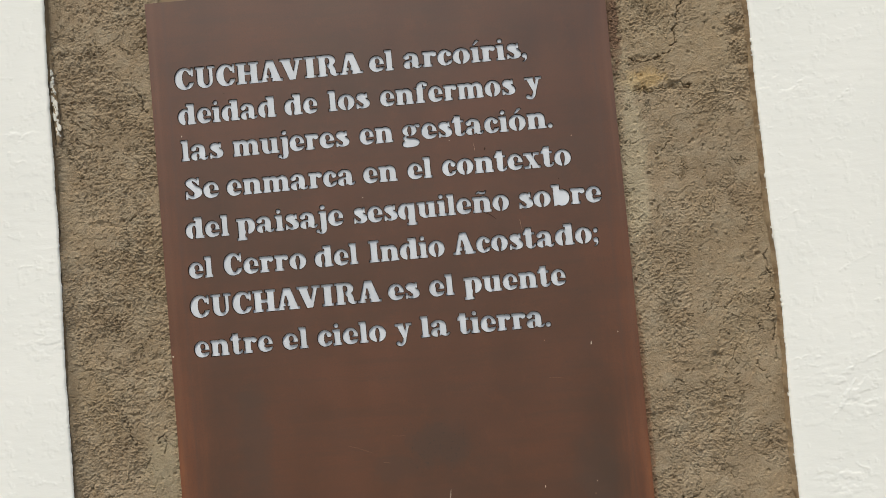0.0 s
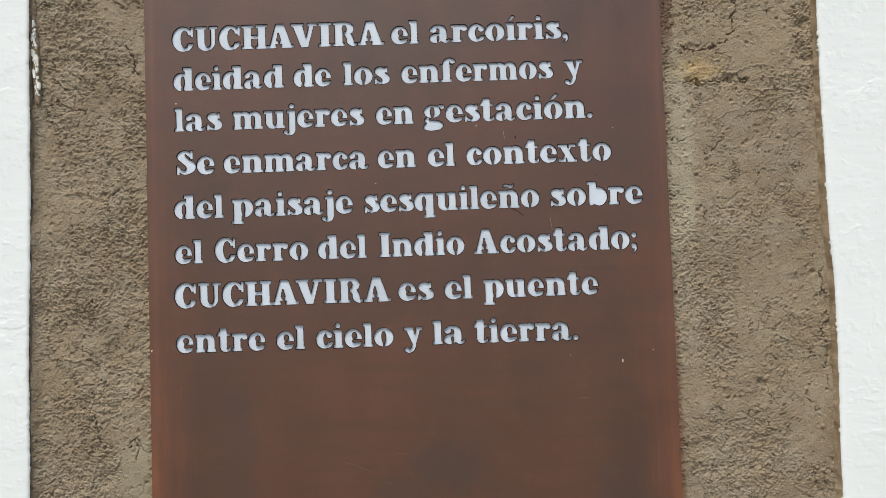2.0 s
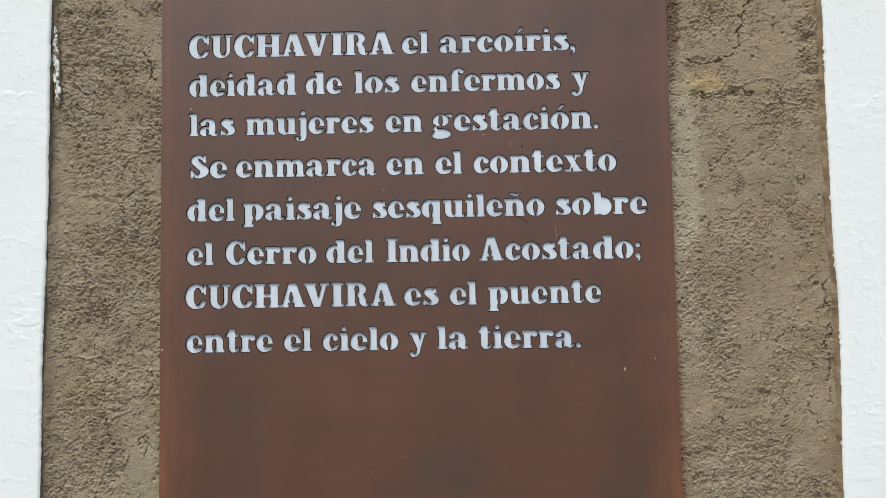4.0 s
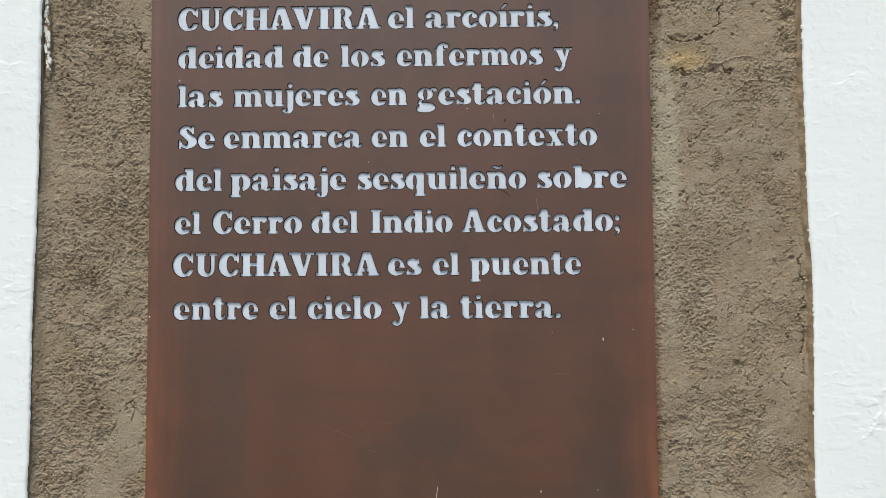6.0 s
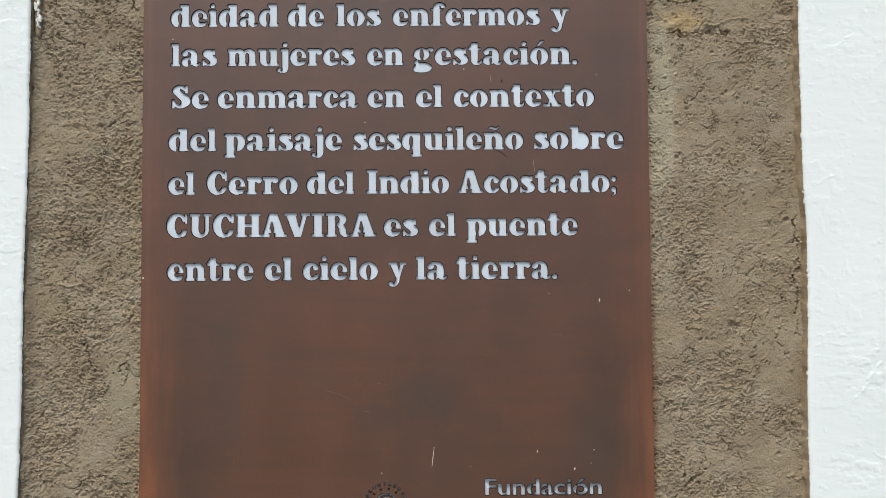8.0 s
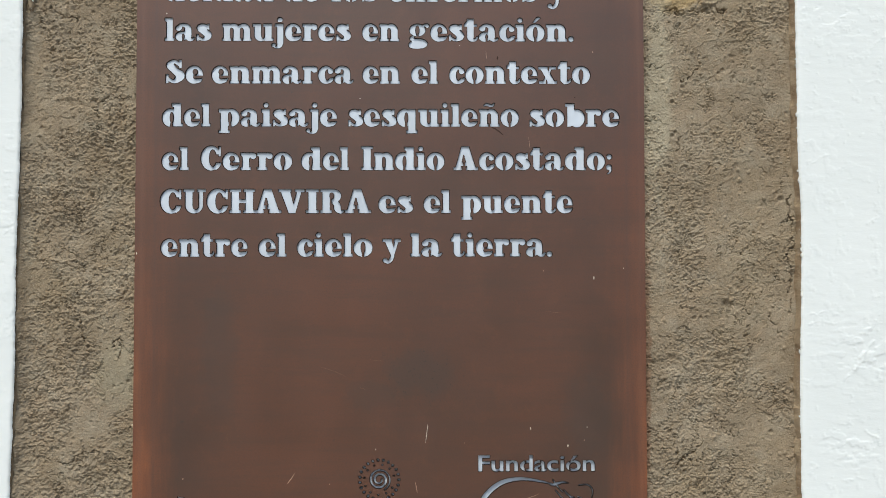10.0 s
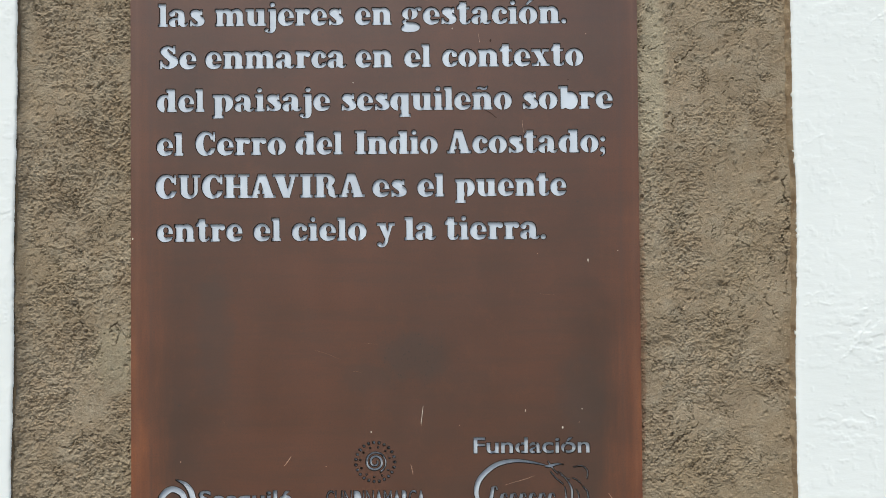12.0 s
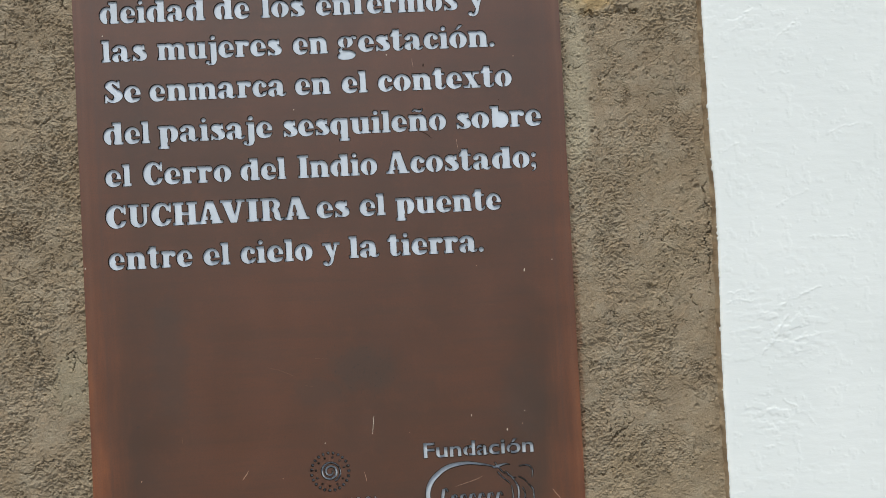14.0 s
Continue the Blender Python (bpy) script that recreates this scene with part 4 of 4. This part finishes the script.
for pts in (((-0.050, 0.026, 0.0016), (-0.041, 0.013, 0.0017), (-0.034, 0.006, 0.0016)), ((-0.046, 0.010, 0.0016), (-0.038, 0.000, 0.0017), (-0.026, -0.010, 0.0016)),
            ((-0.030, 0.004, 0.0015), (-0.022, 0.000, 0.0016), (-0.016, -0.002, 0.0014)), ((-0.010, 0.017, 0.0014), (0.004, 0.018, 0.0018), (0.012, 0.010, 0.0018), (0.011, -0.002, 0.0014)),
            ((-0.012, 0.000, 0.0013), (-0.004, -0.004, 0.0016), (0.002, -0.010, 0.0014)), ((-0.024, -0.014, 0.0016), (-0.022, -0.028, 0.0018), (-0.023, -0.045, 0.0016)),
            ((-0.006, -0.018, 0.0016), (-0.002, -0.028, 0.0016), (-0.004, -0.042, 0.0016)), ((0.004, -0.013, 0.0016), (0.012, -0.024, 0.0020), (0.012, -0.045, 0.0018))):
    place(ribbon(*pts, steps=4), 0.3020, 1.0720)

SHEET_LEFT, SHEET_RIGHT, SHEET_TOP, SHEET_FOOT = -0.4015, 0.3995, 0.569, -0.60
SHEET_THICK, BACK_Y = 0.0018, 0.0019


TAPER, RIM = 0.0002, 0.0013


def cut_sheet(cuts):
    """The steel sheet as one mesh with every opening cut through: front, back and the cut faces."""
    from mathutils.geometry import delaunay_2d_cdt
    k = 100.0
    outline = rect(SHEET_LEFT, SHEET_FOOT, SHEET_RIGHT, SHEET_TOP)
    co, faces, opens = [], [], []
    for op, p in [(False, outline)] + cuts:
        area = sum(a[0] * b[1] - b[0] * a[1] for a, b in zip(p, p[1:] + p[:1]))
        if abs(area) < 1e-9:
            continue
        p = p if area > 0 else p[::-1]
        faces.append(list(range(len(co), len(co) + len(p))))
        co += [Vector((a * k, b * k)) for a, b in p]
        opens.append(op)
    verts, _, tris, _, _, _ = delaunay_2d_cdt(co, [], faces, 0, 1e-4)
    tris = [list(t) for t in tris]
    flat = np.array([tuple(v) for v in verts])
    mid = flat[np.array(tris)].mean(1)
    order = np.argsort(mid[:, 0])
    mx, my = mid[order, 0], mid[order, 1]
    state = np.full(len(tris), -1)
    # the last shape that covers a place decides whether it is open
    for f, op in zip(faces, opens):
        p = np.array([tuple(co[i]) for i in f])
        i0, i1 = np.searchsorted(mx, (p[:, 0].min(), p[:, 0].max()))
        x, y = mx[i0:i1], my[i0:i1]
        inside = np.zeros(len(x), bool)
        for (ax, ay), (bx, by) in zip(p, np.roll(p, -1, 0)):
            if ay != by:
                inside ^= ((ay > y) != (by > y)) & (x < (bx - ax) * (y - ay) / (by - ay) + ax)
        state[i0:i1][inside] = int(op)
    kept = [tris[order[i]] for i in range(len(order)) if state[i] == 0]
    # pieces with no bridge to the sheet have fallen out
    owner = list(range(len(verts)))

    def root(i):
        while owner[i] != i:
            owner[i] = owner[owner[i]]
            i = owner[i]
        return i

    for t in kept:
        for i in t[1:]:
            owner[root(i)] = root(t[0])
    corner = min(range(len(verts)), key=lambda i: verts[i][0] + verts[i][1])
    kept = [t for t in kept if root(t[0]) == root(corner)]
    bm = bmesh.new()
    used = sorted({i for t in kept for i in t})
    front = {i: bm.verts.new((verts[i][0] / k, 0, verts[i][1] / k)) for i in used}
    edges = {(a, b) for t in kept for a, b in zip(t, t[1:] + t[:1])}
    # the torch leaves the openings a little narrower behind than in front
    lean = {}
    for a, b in edges:
        if (b, a) not in edges:
            d = verts[b] - verts[a]
            n = Vector((d[1], -d[0])).normalized()
            for i in (a, b):
                lean[i] = lean.get(i, Vector((0, 0))) + n
    back = {}
    for i in used:
        p = Vector(verts[i]) / k
        edge_of_sheet = min(p[0] - SHEET_LEFT, SHEET_RIGHT - p[0], SHEET_TOP - p[1], p[1] - SHEET_FOOT) < 1e-5
        if i in lean and not edge_of_sheet and lean[i].length > 1e-3:
            p += lean[i].normalized() * TAPER
        back[i] = bm.verts.new((p[0], SHEET_THICK, p[1]))
    for t in kept:
        bm.faces.new([front[i] for i in t])
        bm.faces.new([back[i] for i in reversed(t)])
    # dark strips on the face draw the recess's contact shade round each opening
    rim = bmesh.new()
    for a, b in edges:
        if (b, a) not in edges:
            f = bm.faces.new((front[b], front[a], back[a], back[b]))
            f.material_index = 1
            pa, pb = front[a].co, front[b].co
            if min(pa.x - SHEET_LEFT, SHEET_RIGHT - pa.x, SHEET_TOP - pa.z, pa.z - SHEET_FOOT) > 1e-4:
                na, nb = lean[a].normalized() * RIM, lean[b].normalized() * RIM
                y = -0.00015
                rim.faces.new([rim.verts.new(v) for v in ((pa.x, y, pa.z), (pb.x, y, pb.z), (pb.x - nb.x, 0.0001, pb.z - nb.y), (pa.x - na.x, 0.0001, pa.z - na.y))][::-1])
    bmesh.ops.remove_doubles(rim, verts=rim.verts, dist=1e-6)
    return bm, rim


plaque = tagged(new("information_plaque"), "rusted brown steel plaque with cut-out Spanish text over white backing", "plaque")
plaque.matrix_world = pose(0, 0, PLAQUE_Z, 0, -0.45, 0)
sheet_mesh, rim_mesh = cut_sheet(CUTS)
steel = part("steel_sheet", sheet_mesh, CORTEN, plaque, "rusted brown sheet steel with letters cut through")
steel.data.materials.append(CUT_EDGE_SHADE)
# shade round the letters, added as thin black geometry
tagged(part("rim_shade", rim_mesh, CUT_EDGE_SHADE, steel, "black outlines round the letters, standing in for recess shade"), kind="stuff")
bm = bmesh.new()
box(bm, SHEET_LEFT + 0.012, BACK_Y, SHEET_FOOT + 0.012, SHEET_RIGHT - 0.012, BACK_Y + 0.003, SHEET_TOP - 0.012)
bmesh.ops.bisect_plane(bm, geom=bm.verts[:] + bm.edges[:] + bm.faces[:], plane_co=(0, 0, 0.2), plane_no=(0, 0, 1))
bmesh.ops.bisect_plane(bm, geom=bm.verts[:] + bm.edges[:] + bm.faces[:], plane_co=(0, 0, -0.2), plane_no=(0, 0, 1))
# it has come away from the steel towards the foot
for v in bm.verts:
    v.co.y += 0.0030 * (max(0.0, 0.2 - v.co.z) / 0.8) ** 1.5
part("backing_sheet", bm, BACKING, plaque, "white sheet seen through the letters")
for x0, x1, z0, z1 in ((SHEET_LEFT, SHEET_LEFT + 0.003, SHEET_FOOT, SHEET_TOP), (SHEET_RIGHT - 0.003, SHEET_RIGHT, SHEET_FOOT, SHEET_TOP),
                       (SHEET_LEFT + 0.003, SHEET_RIGHT - 0.003, SHEET_TOP - 0.003, SHEET_TOP), (SHEET_LEFT + 0.003, SHEET_RIGHT - 0.003, SHEET_FOOT, SHEET_FOOT + 0.003)):
    bm = bmesh.new()
    box(bm, x0, SHEET_THICK + 0.0001, z0, x1, 0.0185, z1)
    part("folded_edge", bm, CORTEN, plaque)


# ---- small marks on the sheet: scratches, splashes, a rust drip
def strip_mark(points, depth=0.0004):
    """A thin raised or bright line on the sheet's face, in the plaque's own metres: (x, z, width)."""
    bm = bmesh.new()
    for quad in ribbon(*points, steps=4):
        top = [bm.verts.new((a, -depth, b)) for a, b in quad]
        low = [bm.verts.new((a, 0.0002, b)) for a, b in quad]
        bm.faces.new(top)
        for k in range(4):
            bm.faces.new((top[k], low[k], low[(k + 1) % 4], top[(k + 1) % 4]))
    bmesh.ops.recalc_face_normals(bm, faces=bm.faces)
    return bm


def speck(x, z, r, tall=1.0):
    bm = bmesh.new()
    bmesh.ops.create_icosphere(bm, subdivisions=1, radius=1, matrix=Matrix.Translation((x, 0, z)) @ Matrix.Diagonal((r, r * 0.4, r * tall, 1)))
    return bm


part("scratch", strip_mark([(0.0574, -0.3145, 0.0005), (0.0555, -0.3287, 0.0009), (0.0537, -0.3445, 0.0005)]), SPLASH, plaque, "thin pale scratch")
part("scratch", strip_mark([(0.0373, -0.4053, 0.0006), (0.0390, -0.4123, 0.0010), (0.0407, -0.4211, 0.0006)]), SCRATCH, plaque, "thin pale scratch")
part("scratch", strip_mark([(-0.1505, -0.3916, 0.0008), (-0.1549, -0.3987, 0.0013), (-0.1612, -0.4066, 0.0008)]), SCRATCH, plaque, "thin pale scratch")
part("scratch", strip_mark([(0.3465, -0.4523, 0.0007), (0.3508, -0.4585, 0.0012), (0.3578, -0.4673, 0.0007)]), SCRATCH, plaque, "thin pale scratch")
part("scratch", strip_mark([(0.1857, -0.4380, 0.0002), (0.2167, -0.4294, 0.0004), (0.2301, -0.4242, 0.0002)]), SCRATCH, plaque, "thin pale scratch")
part("scratch", strip_mark([(0.1492, 0.2716, 0.0003), (0.1500, 0.2644, 0.0005), (0.1508, 0.2581, 0.0003)]), SCRATCH, plaque, "thin pale scratch")
part("scratch", strip_mark([(0.2166, 0.1348, 0.0003), (0.2173, 0.1260, 0.0005), (0.2189, 0.1154, 0.0003)]), SCRATCH, plaque, "thin pale scratch")
part("scratch", strip_mark([(0.1563, 0.1514, 0.0009), (0.1668, 0.1460, 0.0015), (0.1763, 0.1379, 0.0009)]), DRIP, plaque, "dark rust drip")
for pts in (((-0.1115, -0.226), (-0.092, -0.232), (-0.071, -0.241)), ((-0.034, -0.215), (-0.024, -0.2165), (-0.0137, -0.217)), ((-0.052, -0.259), (-0.046, -0.2595), (-0.041, -0.261)),
            ((-0.2555, -0.331), (-0.2555, -0.336), (-0.255, -0.340)), ((0.242, -0.140), (0.256, -0.1415), (0.268, -0.142))):
    part("scratch", strip_mark([(a, b, w) for (a, b), w in zip(pts, (0.0002, 0.0004, 0.0002))]), FAINT, plaque, "thin pale scratch")
part("splash", speck(0.2759, -0.3496, 0.0013, 1.8), SPLASH, plaque)
part("splash", speck(0.2178, -0.3227, 0.0010, 2.4), SPLASH, plaque)
part("splash", speck(0.3063, -0.3207, 0.0010, 1.0), SPLASH, plaque)
part("splash", speck(0.3016, -0.3410, 0.0009, 1.0), SCRATCH, plaque)
part("splash", speck(-0.0244, -0.3545, 0.0012, 1.2), SPLASH, plaque)
part("splash", speck(0.1139, -0.3449, 0.0008, 1.0), SCRATCH, plaque)
part("splash", speck(0.3182, -0.0876, 0.0012, 2.6), SPLASH, plaque)
part("splash", speck(0.3652, -0.0725, 0.0010, 1.0), SPLASH, plaque)
part("splash", speck(0.2389, -0.0766, 0.0009, 1.0), SCRATCH, plaque)
part("splash", speck(0.1677, 0.2606, 0.0016, 1.8), DRIP, plaque)
part("splash", speck(-0.3985, -0.0487, 0.0012, 1.6), SPLASH, plaque)
part("splash", speck(-0.3548, 0.3302, 0.0012, 1.0), SPLASH, plaque)
part("splash", speck(-0.0497, 0.1957, 0.0009, 1.0), SPLASH, plaque)
part("splash", speck(0.2897, 0.1975, 0.0011, 1.0), DRIP, plaque)
part("splash", speck(-0.2752, 0.3991, 0.0009, 1.0), DRIP, plaque)
part("splash", speck(-0.0956, -0.4079, 0.0009, 1.0), SCRATCH, plaque)
part("splash", speck(-0.3236, -0.3993, 0.0012, 1.0), SCRATCH, plaque)
part("splash", speck(0.3184, 0.2701, 0.0010, 1.0), SCRATCH, plaque)
part("splash", speck(0.1078, 0.2803, 0.0009, 1.3), SPLASH, plaque)
